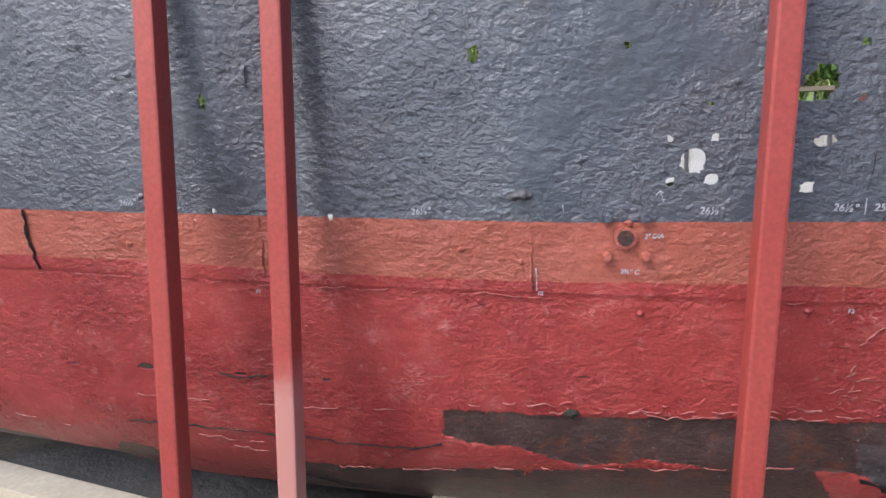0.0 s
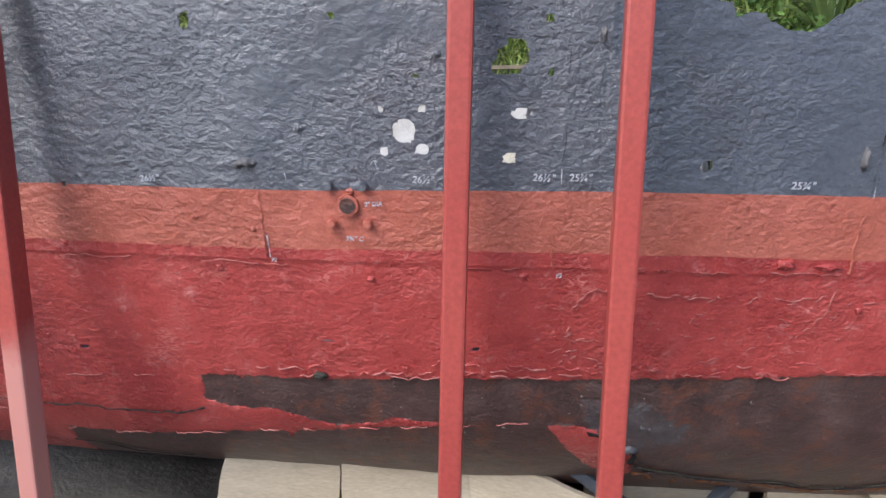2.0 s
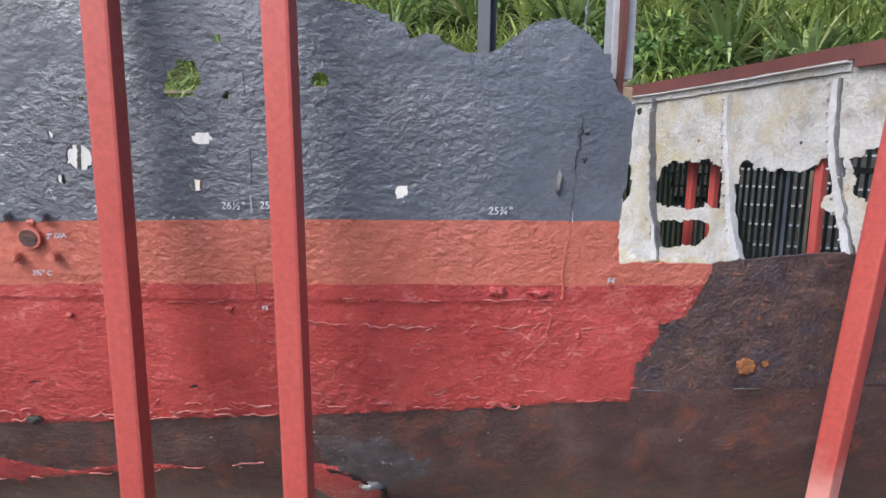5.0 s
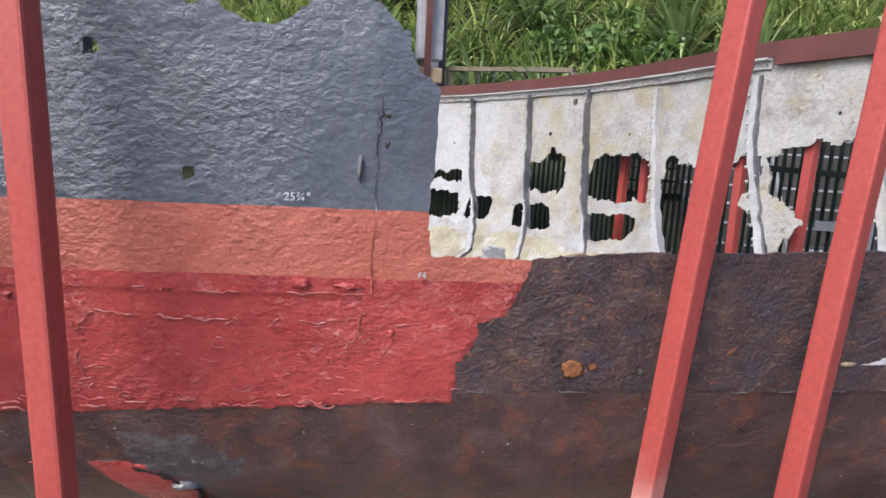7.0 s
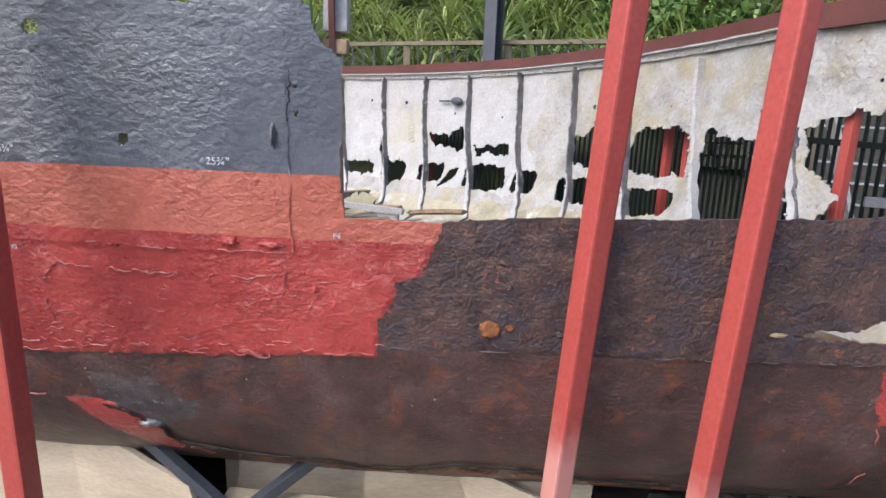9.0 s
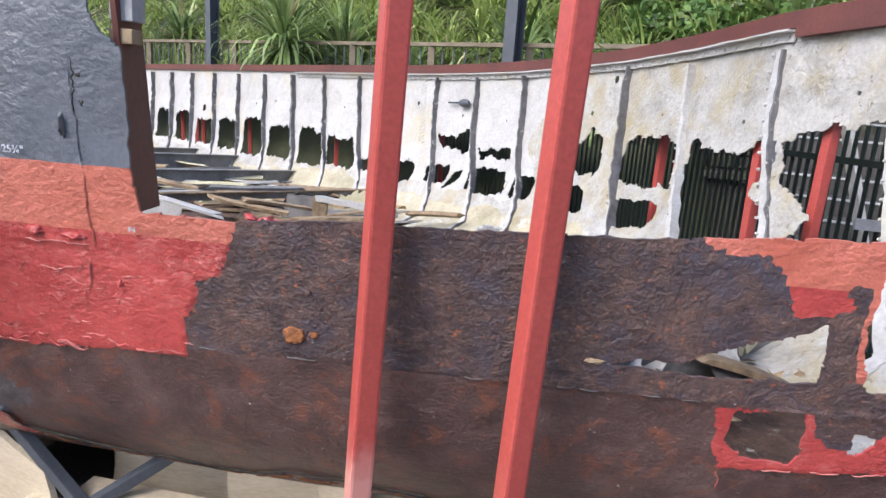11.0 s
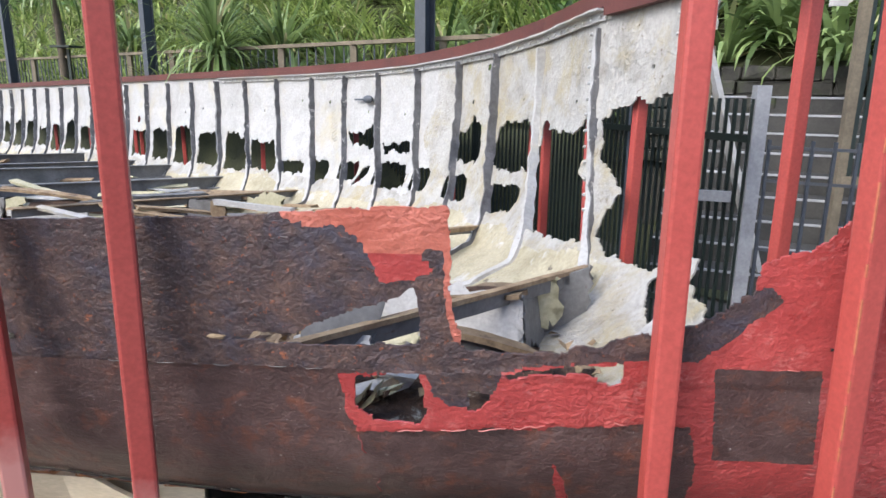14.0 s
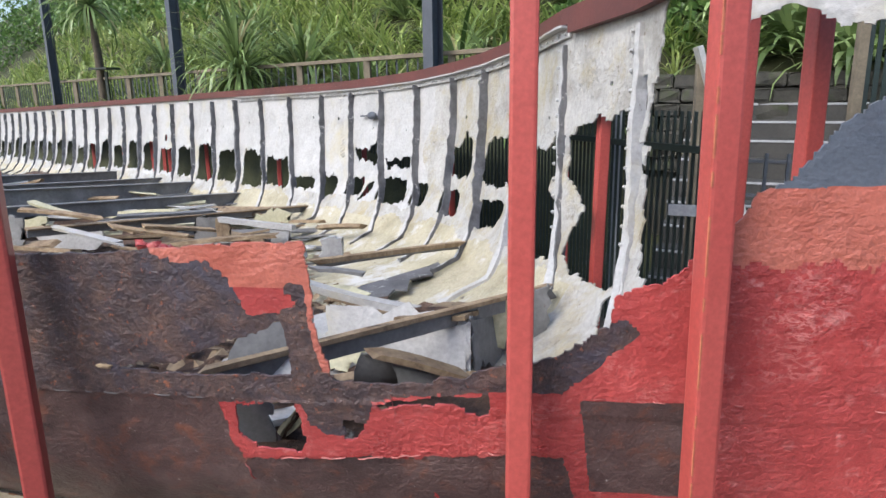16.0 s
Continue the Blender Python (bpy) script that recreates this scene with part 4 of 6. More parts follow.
def slab(name, corners, thick, mat, label, category, seed=0, ragged=0.03):
    """A broken sheet with four rough corners, standing or lying, with a torn outline and thickness."""
    c = [Vector(p) for p in corners]
    n = (c[1] - c[0]).cross(c[3] - c[0]).normalized()
    edge = []
    rng = np.random.RandomState(seed)
    for a, b in zip(c, c[1:] + c[:1]):
        for i in range(9):
            j = Vector(rng.normal(0, ragged if i else 0.004, 3) * 0.6)
            p = a.lerp(b, i / 9) + j
            edge.append(p - n * (p - c[0]).dot(n))
    bm = bmesh.new()
    top = [bm.verts.new(p + n * thick / 2) for p in edge]
    bot = [bm.verts.new(p - n * thick / 2) for p in edge]
    bm.faces.new(top)
    bm.faces.new(bot[::-1])
    for i in range(len(top)):
        bm.faces.new([top[i], bot[i], bot[(i + 1) % len(top)], top[(i + 1) % len(top)]])
    bmesh.ops.triangulate(bm, faces=[f for f in bm.faces if len(f.verts) > 4])
    return tagged(part(name, bm, mat), label, category)


def build_interior():
    # the long loose timber from the far side to the torn slot
    plank("timber", (3.686, 3.081, 0.75), (2.655, 1.74, 0.85), 0.045, 0.018, RAW, "long weathered timber with raw brown top edge", "timber", twist=0.1, seed=1)
    plank("timber", (3.69, 3.09, 0.71), (2.66, 1.75, 0.81), 0.03, 0.055, TIMBER, "grey painted board lying under a brown timber", "timber", seed=2)
    plank("timber", (3.1, 4.52, 0.625), (2.34, 3.62, 0.7), 0.05, 0.03, RAW, "thin splintered deck timber with dark underside", "timber", seed=3)
    plank("timber", (3.09, 4.54, 0.6), (2.35, 3.64, 0.672), 0.03, 0.035, TIMBER, "grey painted strip under a splintered timber", "timber", seed=4)
    # athwart beams
    for a, b, deep, top in (((1.19, 7.46, 0.42), (-0.62, 4.95, 0.585), 0.06, RAW), ((-0.21, 8.27, 0.43), (-1.9, 5.9, 0.59), 0.17, TIMBER), ((-1.3, 9.15, 0.46), (-2.95, 6.85, 0.62), 0.18, TIMBER),
                            ((-3.6, 10.6, 0.45), (-5.2, 8.0, 0.6), 0.18, TIMBER), ((-2.2, 9.8, 0.44), (-4.0, 7.3, 0.58), 0.14, TIMBER)):
        a, b = Vector(a), Vector(b)
        beam = empty("cross_beam", "grey painted deck beam across the boat", "beam", "deck beams", a)
        bar("web", (0, 0, -deep / 2 - 0.01), b - a + Vector((0, 0, -deep / 2 - 0.01)), 0.02, deep, TIMBER, beam)
        bar("flange", (0, 0, 0), b - a, 0.1, 0.014, top, beam)
    # the white locker by the bow and sheets of plating fallen round it
    base = Vector((3.05, 2.5, 0.5))
    locker = empty("locker", "broken white and grey locker in the bow", "locker", at=base)
    for name, cs, m, lb, sd in (("front_panel", [(2.744, 2.5, 0.49), (3.365, 2.5, 0.535), (3.355, 2.6, 0.745), (2.749, 2.62, 0.77)], WHITE, "flaking white front with a broken top edge", 1),
                                ("side_panel", [(3.372, 2.535, 0.545), (3.47, 2.82, 0.46), (3.46, 2.86, 0.69), (3.362, 2.605, 0.747)], TIMBER, "grey side", 2),
                                ("top_panel", [(3.05, 2.56, 0.74), (3.345, 2.545, 0.762), (3.44, 2.84, 0.7), (3.2, 2.9, 0.7)], RAW, "splintered top", 3)):
        ob = slab(name, [Vector(c) - base for c in cs], 0.02, m, "", "", sd, 0.028)
        ob.parent = locker
        ob["label"] = lb
    bar("corner_post", Vector((3.358, 2.515, 0.52)) - base, Vector((3.352, 2.595, 0.755)) - base, 0.022, 0.022, WHITE, locker, "white corner batten")
    slab("fallen_plate", [(3.40, 2.85, 0.4), (3.66, 2.93, 0.5), (3.67, 2.97, 0.8), (3.43, 2.87, 0.68)], 0.014, TIMBER, "grey bracket plate against the bow plating", "plate", 5, 0.03)
    slab("fallen_plate", [(3.447, 2.8, 0.53), (3.53, 2.825, 0.57), (3.515, 2.83, 0.77), (3.455, 2.805, 0.73)], 0.008, CREAM, "cream painted patch of steel with grey rust edge", "plate", 4, 0.025)
    slab("fallen_plate", [(2.37, 3.82, 0.44), (2.74, 3.82, 0.44), (3.07, 4.72, 0.5), (2.88, 4.5, 0.46)], 0.012, RIBGREY, "torn dark grey floor plate", "plate", 7, 0.06)
    slab("fallen_plate", [(2.47, 3.55, 0.42), (2.69, 3.47, 0.42), (2.91, 3.67, 0.43), (2.6, 3.8, 0.44)], 0.012, RUBBLE, "dark rusted floor plate", "plate", 6, 0.05)
    slab("fallen_plate", [(2.5, 2.7, 0.48), (2.85, 2.75, 0.5), (2.9, 3.3, 0.5), (2.45, 3.2, 0.5)], 0.02, WHITE, "flaking white deck piece", "plate", 8, 0.05)
    plank("plank", (2.53, 3.02, 0.74), (3.06, 3.0, 0.635), 0.06, 0.035, WHITE, "splintered white beam with flaking paint", seed=9)
    plank("plank", (2.42, 3.4, 0.72), (2.72, 3.42, 0.69), 0.05, 0.02, TIMBER, "short grey broken board", seed=13)
    slab("fallen_box", [(2.27, 4.0, 0.6), (2.41, 4.02, 0.61), (2.41, 4.02, 0.76), (2.276, 4.0, 0.762)], 0.06, WHITE, "small white painted broken box", "box", 14, 0.012)
    plank("plank", (2.72, 2.35, 0.6), (2.9, 2.2, 0.62), 0.04, 0.02, WHITE, "short flaking white batten", seed=15)
    slab("fallen_plate", [(2.78, 2.42, 0.57), (2.95, 2.4, 0.6), (2.98, 2.45, 0.7), (2.8, 2.46, 0.66)], 0.012, CREAM, "cream broken panel leaning on the locker", "plate", 16, 0.02)
    # seen through the pocket and the slot
    slab("fallen_plate", [(2.62, 1.86, 0.72), (2.86, 1.95, 0.74), (2.88, 2.1, 0.93), (2.66, 2.0, 0.88)], 0.014, TIMBER, "sloping grey plate behind the torn slot", "plate", 31, 0.02)
    for k, (a, b, m) in enumerate((((2.62, 2.2, 0.58), (2.95, 2.3, 0.6), RAW), ((2.7, 2.3, 0.56), (2.98, 2.12, 0.6), WHITE), ((2.9, 2.42, 0.58), (3.2, 2.3, 0.57), RUBBLE), ((2.55, 3.3, 0.6), (2.95, 3.15, 0.55), RAW), ((2.5, 3.55, 0.58), (2.75, 3.3, 0.6), CREAM),
                                   ((3.0, 3.5, 0.5), (3.3, 3.2, 0.56), RUBBLE), ((2.6, 3.15, 0.58), (3.05, 3.25, 0.52), WHITE), ((3.15, 2.6, 0.76), (3.3, 2.7, 0.73), RUBBLE))):
        plank("plank", a, b, 0.045, 0.02, m, "splintered broken board in the bow", group="broken planks", seed=90 + k, twist=0.3)
    slab("fallen_plate", [(2.62, 1.98, 0.44), (2.745, 2.0, 0.46), (2.755, 2.0, 0.68), (2.63, 1.98, 0.68)], 0.012, TIMBER, "grey plate standing behind the torn side", "plate", 17, 0.015)
    for k in range(7):
        x = 2.76 + 0.016 * k
        plank("plank", (x, 2.0 + 0.02 * (k % 3), 0.50 + 0.012 * k), (x + 0.07, 1.97, 0.60 + 0.008 * (k % 4)), 0.028, 0.016, (CREAM, RAW, RUBBLE)[k % 3], "splintered driftwood stub in the torn pocket", "plank", "driftwood stubs", seed=18 + k)
    slab("fallen_plate", [(2.6, 1.88, 0.74), (2.87, 1.9, 0.75), (2.86, 1.95, 0.81), (2.66, 1.95, 0.80)], 0.02, WHITE, "flaking white ledge with red paint specks", "plate", 26, 0.03)
    # panels in the open middle of the boat
    slab("bulkhead_piece", [(0.455, 5.7, 0.3), (0.78, 5.7, 0.3), (0.785, 5.72, 0.57), (0.518, 5.7, 0.58)], 0.02, TIMBER, "grey broken bulkhead panel standing in the bilge", "panel", 61, 0.02)
    slab("bulkhead_piece", [(0.8, 5.5, 0.34), (0.91, 5.5, 0.34), (0.93, 5.52, 0.59), (0.8, 5.5, 0.6)], 0.02, RAW, "brown upright end of a broken box", "panel", 62, 0.01)
    plank("plank", (0.85, 5.5, 0.59), (1.49, 5.5, 0.525), 0.05, 0.05, WHITE, "white painted top rail of a broken box", seed=27)
    slab("bulkhead_piece", [(1.3, 5.5, 0.32), (1.47, 5.5, 0.33), (1.48, 5.52, 0.53), (1.3, 5.5, 0.5)], 0.02, WHITE, "white broken panel end", "panel", 63, 0.012)
    slab("bulkhead_piece", [(-1.04, 5.7, 0.22), (-0.557, 5.7, 0.24), (-0.43, 5.72, 0.465), (-1.26, 5.72, 0.42)], 0.02, WHITE, "cream white broken bulkhead panel lying on edge", "panel", 64, 0.025)
    slab("bulkhead_piece", [(-1.345, 5.3, 0.3), (-0.984, 5.3, 0.34), (-0.936, 5.32, 0.62), (-1.207, 5.3, 0.62)], 0.02, TIMBER, "grey broken bulkhead panel", "panel", 65, 0.03)
    slab("bulkhead_piece", [(0.758, 6.2, 0.42), (1.186, 6.2, 0.42), (1.242, 6.24, 0.53), (0.988, 6.2, 0.555)], 0.02, CREAM, "cream broken panel behind a box", "panel", 66, 0.025)
    slab("bulkhead_piece", [(-2.0, 6.0, 0.34), (-1.34, 6.0, 0.36), (-1.27, 6.03, 0.5), (-2.04, 6.0, 0.47)], 0.02, CREAM, "cream broken panel on the planks", "panel", 67, 0.03)
    for k, (a, b) in enumerate((((-0.86, 5.2, 0.71), (-0.1, 5.2, 0.64)), ((0.1, 5.0, 0.62), (0.654, 5.2, 0.5)), ((-0.82, 5.3, 0.76), (-0.3, 5.2, 0.66)), ((0.35, 5.1, 0.6), (0.75, 5.6, 0.47)), ((-0.05, 5.3, 0.64), (0.6, 5.9, 0.6)), ((-0.5, 5.1, 0.58), (0.2, 5.0, 0.47)))):
        plank("plank", a, b, 0.06, 0.025, (RAW, RAW, CREAM, RAW, TIMBER, WHITE)[k], "long splintered pale batten in the wreckage", group="broken planks", seed=70 + k, twist=0.2)
    # bent white sheet and planks close behind the torn side
    bm = bmesh.new()
    for i in range(15):
        a = math.pi * i / 14
        for y in (0, 1):
            bm.verts.new((3.07 - 0.085 * math.cos(a) + 0.22 * y, 2.15 + 0.02 * math.cos(a) + 0.05 * y, 0.62 + (0.14 - 0.07 * y) * math.sin(a) ** 0.7 + 0.008 * math.sin(i * 2.1)))
    bm.verts.ensure_lookup_table()
    for i in range(14):
        bm.faces.new([bm.verts[2 * i + j] for j in (0, 1, 3, 2)])
    ob = tagged(part("bent_sheet", bm, TIMBER, smooth=True), "grey bent sheet metal cowl in the bilge", "sheet metal")
    m = ob.modifiers.new("thickness", "SOLIDIFY")
    m.thickness = 0.012
    plank("plank", (3.08, 2.12, 0.775), (3.38, 2.14, 0.695), 0.07, 0.022, RAW, "raw broken plank end", seed=10)
    plank("plank", (2.55, 2.05, 0.5), (2.98, 2.2, 0.56), 0.09, 0.025, WHITE, "short white broken board", seed=11)
    rng = np.random.RandomState(12)
    mats = [(RAW, "splintered bare wooden plank in the wreckage"), (WHITE, "flaking white broken board"), (TIMBER, "grey painted broken board"), (CREAM, "cream painted broken board"), (RAW, "dark rotten wooden batten")]
    for k in range(230):
        x = rng.uniform(-5.0, 2.3)
        lo, hi = 1.75, 6.7 - 0.75 * (x - 1)
        y = rng.uniform(lo + 0.25, max(lo + 0.8, min(hi, 9.0)))
        if x > 2.0 and y > 3.2:
            y = rng.uniform(2.0, 3.2)
        a = rng.uniform(-0.5, 0.9) + (math.pi if rng.rand() < 0.3 else 0)
        ln = rng.uniform(0.4, 1.6)
        z = float(bilge_z(x, y)) + rng.uniform(0.05, 0.22)
        m, lb = mats[rng.randint(5)]
        dx, dy = 0.5 * ln * math.cos(a), 0.5 * ln * math.sin(a)
        if y - abs(dy) < near_y(x, 0.6) + 0.2 or x + abs(dx) > 2.3:
            continue
        plank("plank", (x - dx, y - dy, z), (x + dx, y + dy, z + rng.uniform(-0.1, 0.1)), rng.uniform(0.05, 0.16), rng.uniform(0.015, 0.035), m, lb, group="broken planks", twist=rng.uniform(-0.4, 0.4), seed=30 + k)
    for k in range(3):
        bm = bmesh.new()
        bmesh.ops.create_icosphere(bm, subdivisions=2, radius=0.045, matrix=Matrix.Translation((0.55 + 0.13 * k, 4.75 - 0.05 * k, 0.52)) @ Matrix.Diagonal((1.3, 0.9, 0.6, 1)))
        for v in bm.verts:
            v.co += Vector(rng.normal(0, 0.012, 3))
        tagged(part("paint_lump", bm, RED, smooth=True), "small red painted lump among broken boards", "debris", "red lumps")
    # small flakes of rust and paint
    bm = bmesh.new()
    for k in range(900):
        x, y = rng.uniform(0.6, 3.8), rng.uniform(2.1, 5.0)
        s = rng.uniform(0.012, 0.05)
        p = [bm.verts.new((x + s * math.cos(t) * rng.uniform(0.6, 1.3), y + s * math.sin(t) * rng.uniform(0.6, 1.3), float(bilge_z(x, y)) + rng.uniform(0.04, 0.08))) for t in (0, 1.3, 2.7, 3.9, 5.2)]
        bm.faces.new(p)
    ob = part("flakes", bm, RAW)
    tagged(ob, "flakes of rust and paint in the bilge", "debris", kind="stuff")


build_interior()


def build_edge_column():
    """The grey stub column and brown frame at the end of the high plating."""
    col = empty("stub_column", "grey steel column with rusty foot at the plating's end", "column", at=(1.595, 1.40, 1.62))
    bar("shaft", (0, 0.0, 0.03), (0.0, 0.0, 0.75), 0.05, 0.05, GALV, col, up=(0, -1, 0))
    bar("foot", (-0.025, -0.01, 0.0), (0.025, -0.01, 0.0), 0.04, 0.03, RAW, col, "rust flaked foot")
    z = np.linspace(1.25, 2.3, 12)
    c = np.stack([1.592 - 0.006 * (z - 1.25), near_y(1.6 + 0 * z, z) + 0.065 + 0.03 * (z - 1.25), z], -1)
    swept("end_frame", c, np.tile([1.0, 0, 0], (12, 1)), np.tile([0, 1.0, 0], (12, 1)), 0.012, 0.095, RAIL, boat, "brown painted frame bar at the cut plating edge", 0.1, 5)


build_edge_column()


# ---- details on the near side ----
def on_hull(x, z, lift=0.0):
    return Vector((x, float(near_y(np.array(x), np.array(z))) - lift, z))


def chalk(text, x, z, size, turn=0.0):
    cu = bpy.data.curves.new("chalk", "FONT")
    cu.body, cu.size, cu.align_x, cu.align_y, cu.extrude, cu.offset = text, size * 0.88, "CENTER", "CENTER", 0.0006, 0.0003
    cu.shear = 0.12
    tmp = new("chalk_text", cu)
    dg = bpy.context.evaluated_depsgraph_get()
    me = bpy.data.meshes.new_from_object(tmp.evaluated_get(dg))
    bpy.data.objects.remove(tmp)
    me.materials.clear()
    me.materials.append(CHALK)
    ob = new("chalk_mark", me)
    ob.matrix_world = Matrix.Translation(on_hull(x, z, 0.0125)) @ pose(0, 0, 0, 101, 0, -4) @ pose(0, 0, 0, 0, 0, turn)
    ob.parent = plate_at(x, z)
    ob["label"] = "handwritten white measuring mark"
    return ob


for text, x, z, size in (('26½"', -0.874, 1.36, 0.024), ('26½"', -0.121, 1.354, 0.024), ('26½"', 0.515, 1.367, 0.026), ('26½"', 0.782, 1.378, 0.026), ('25¾"', 0.862, 1.38, 0.026),
                         ('25¾"', 1.343, 1.373, 0.027), ('2" DIA', 0.402, 1.308, 0.017), ('3¾" C', 0.357, 1.223, 0.018), ("F2", 0.161, 1.163, 0.015), ("F1", -0.545, 1.136, 0.016),
                         ("F3", 0.835, 1.147, 0.016), ("F4", 1.598, 1.217, 0.02)):
    chalk(text, x, z, size, random.uniform(-4, 6))


def stroke(points, w, mat, name, label, lift=0.004, seed=0, thick=0.003, wander=0.5, step=0.02, broken=0.0):
    """A thin raised line that follows the hull."""
    pts = rough_line(points, w * wander, step, seed)
    rng = np.random.RandomState(seed)
    verts, faces = [], []
    for i, (x, z) in enumerate(pts):
        a, b = pts[max(0, i - 1)], pts[min(len(pts) - 1, i + 1)]
        t = (b - a) / (np.linalg.norm(b - a) + 1e-9)
        k = w / 2 * rng.uniform(0.05, 1.3)
        gone = noise.noise(Vector((x * 14.0, z * 14.0, seed * 0.37))) < broken - 0.5 if broken else False
        for s, l in ((-1, lift - thick), (0, lift + thick * 0.6), (1, lift - thick)):
            verts.append(on_hull(x - t[1] * k * s, z + t[0] * k * s, l - (0.02 if gone else 0.0)))
    for i in range(len(pts) - 1):
        for j in (0, 1):
            faces.append((3 * i + j, 3 * i + 3 + j, 3 * i + 4 + j, 3 * i + 1 + j))
    return link_mesh(name, verts, faces, mat, plate_at(*pts[len(pts) // 2]), label, smooth=True)


rngw = np.random.RandomState(91)
EDGEPAINT = surface("pale_pink_paint_edge", ((0.3, (0.3, 0.045, 0.04)), (0.7, (0.5, 0.2, 0.18))), 25.0, 0.45, 90, 0.3, 0.002)
for k, (pts, w) in enumerate((
        ([(0.2, 1.376), (0.203, 1.36)], 0.004), ([(0.148, 1.225), (0.152, 1.17)], 0.004), ([(1.498, 1.375), (1.5, 1.35)], 0.004),
        ([(0.415, 1.385), (0.405, 1.41)], 0.003), ([(0.397, 1.4), (0.405, 1.41)], 0.003), ([(0.412, 1.405), (0.405, 1.41)], 0.003), ([(0.41, 1.39), (0.418, 1.392)], 0.003), ([(0.82, 1.40), (0.822, 1.365)], 0.003))):
    stroke(pts, w, CHALK, "chalk_line", "white chalk stroke", 0.013, 400 + k, 0.001)
for k, (pts, w) in enumerate((
        ([(-0.42, 1.153), (0.0, 1.153), (0.15, 1.151), (0.3, 1.155)], 0.006), ([(0.35, 1.155), (0.8, 1.158)], 0.004), ([(0.93, 1.167), (1.2, 1.166), (1.477, 1.168)], 0.006), ([(-1.2, 1.158), (-0.5, 1.152)], 0.004),
        ([(1.49, 1.17), (1.46, 1.185)], 0.01), ([(1.476, 1.17), (1.47, 1.1), (1.475, 1.0), (1.47, 0.92)], 0.005),
        ([(0.2, 0.835), (0.45, 0.848), (0.65, 0.858), (0.9, 0.872), (1.2, 0.884), (1.5, 0.905), (1.68, 0.912)], 0.009), ([(-0.06, 0.83), (0.1, 0.85), (0.3, 0.852), (0.6, 0.868)], 0.009),
        ([(-0.98, 0.79), (-0.5, 0.79), (-0.06, 0.822)], 0.004), ([(-0.54, 0.577), (-0.36, 0.574), (-0.235, 0.582), (-0.1, 0.609), (0.116, 0.636), (0.277, 0.652), (0.42, 0.678), (0.565, 0.693), (0.8, 0.718)], 0.012), ([(-1.45, 0.66), (-1.2, 0.62), (-1.05, 0.6)], 0.008),
        ([(-0.85, 0.66), (-0.6, 0.65), (-0.5, 0.66)], 0.012), ([(-0.7, 0.62), (-0.55, 0.61)], 0.014), ([(2.92, 0.778), (3.0, 0.783), (3.1, 0.795), (3.2, 0.797), (3.35, 0.818), (3.55, 0.836)], 0.006),
        ([(2.929, 0.774), (2.942, 0.689), (2.965, 0.607), (2.962, 0.521)], 0.009), ([(3.72, 0.99), (4.1, 0.985), (4.5, 0.98)], 0.004),
        ([(3.3, 0.98), (3.31, 0.93)], 0.004))):
    stroke(pts, w * 0.5, EDGEPAINT, "paint_ridge", "pale ridge of thick flaking paint", 0.0035, 420 + k, 0.0025, 1.1, 0.011, 0.55)
# wrinkled, crumbling lower edge of the red paint
for k in range(46):
    x0 = 0.18 + 1.5 * k / 45 + rngw.uniform(-0.02, 0.02)
    z0 = 0.84 + 0.05 * (x0 - 0.2) + rngw.uniform(-0.008, 0.03)
    dx, dz = rngw.uniform(0.02, 0.06), rngw.uniform(-0.012, 0.014)
    stroke([(x0, z0), (x0 + dx * 0.5, z0 + dz), (x0 + dx, z0 + dz * 0.3)], rngw.uniform(0.004, 0.009), RED if k % 3 else EDGEPAINT, "paint_wrinkle", "wrinkled edge of lifting red paint", 0.0025, 600 + k, 0.0022, 0.8, 0.008, 0.3)
# pale wrinkles of worn red paint, their highlights included in the pale colour
for k, (pts, w) in enumerate((
        ([(0.828, 0.896), (0.813, 0.96), (0.824, 1.015), (0.849, 1.039), (0.908, 1.099), (0.953, 1.111), (1.027, 1.102)], 0.005), ([(1.03, 1.1), (1.09, 1.097), (1.191, 1.1), (1.317, 1.101), (1.394, 1.098), (1.485, 1.094), (1.6, 1.1)], 0.005),
        ([(0.86, 0.9), (0.9, 0.93), (0.97, 0.9)], 0.005), ([(1.4, 0.92), (1.43, 0.96), (1.45, 1.03), (1.47, 1.09)], 0.006), ([(0.88, 0.95), (0.87, 1.0), (0.9, 1.05), (0.96, 1.07)], 0.005))):
    stroke(pts, w, EDGEPAINT, "paint_wrinkle", "pale wrinkle of lifting red paint", 0.002, 660 + k, 0.0018, 1.0, 0.007, 0.52)
for k in range(110):
    x0, z0 = rngw.uniform(0.78, 1.66), rngw.uniform(0.92, 1.1)
    if rngw.rand() > 0.35 + 0.5 * (x0 > 1.15) or x0 > 1.62 + 0.6 * (z0 - 1.0):
        continue
    a, ln = rngw.normal(0.1, 0.5), rngw.uniform(0.008, 0.032)
    stroke([(x0, z0), (x0 + ln * 0.5 * math.cos(a), z0 + ln * 0.6 * math.sin(a) + rngw.uniform(-0.005, 0.005)), (x0 + ln * math.cos(a), z0 + ln * math.sin(a))], rngw.uniform(0.002, 0.0045), EDGEPAINT, "paint_wrinkle", "", 0.0015, 900 + k, 0.0012, 0.8, 0.006, 0.2)
stroke([(1.72, 0.934), (2.3, 0.94), (2.9, 0.95)], 0.0014, RIBGREY, "lap_edge", "worn lap edge of the plates", 0.0025, 460, 0.002, 1.0, 0.012, 0.6)
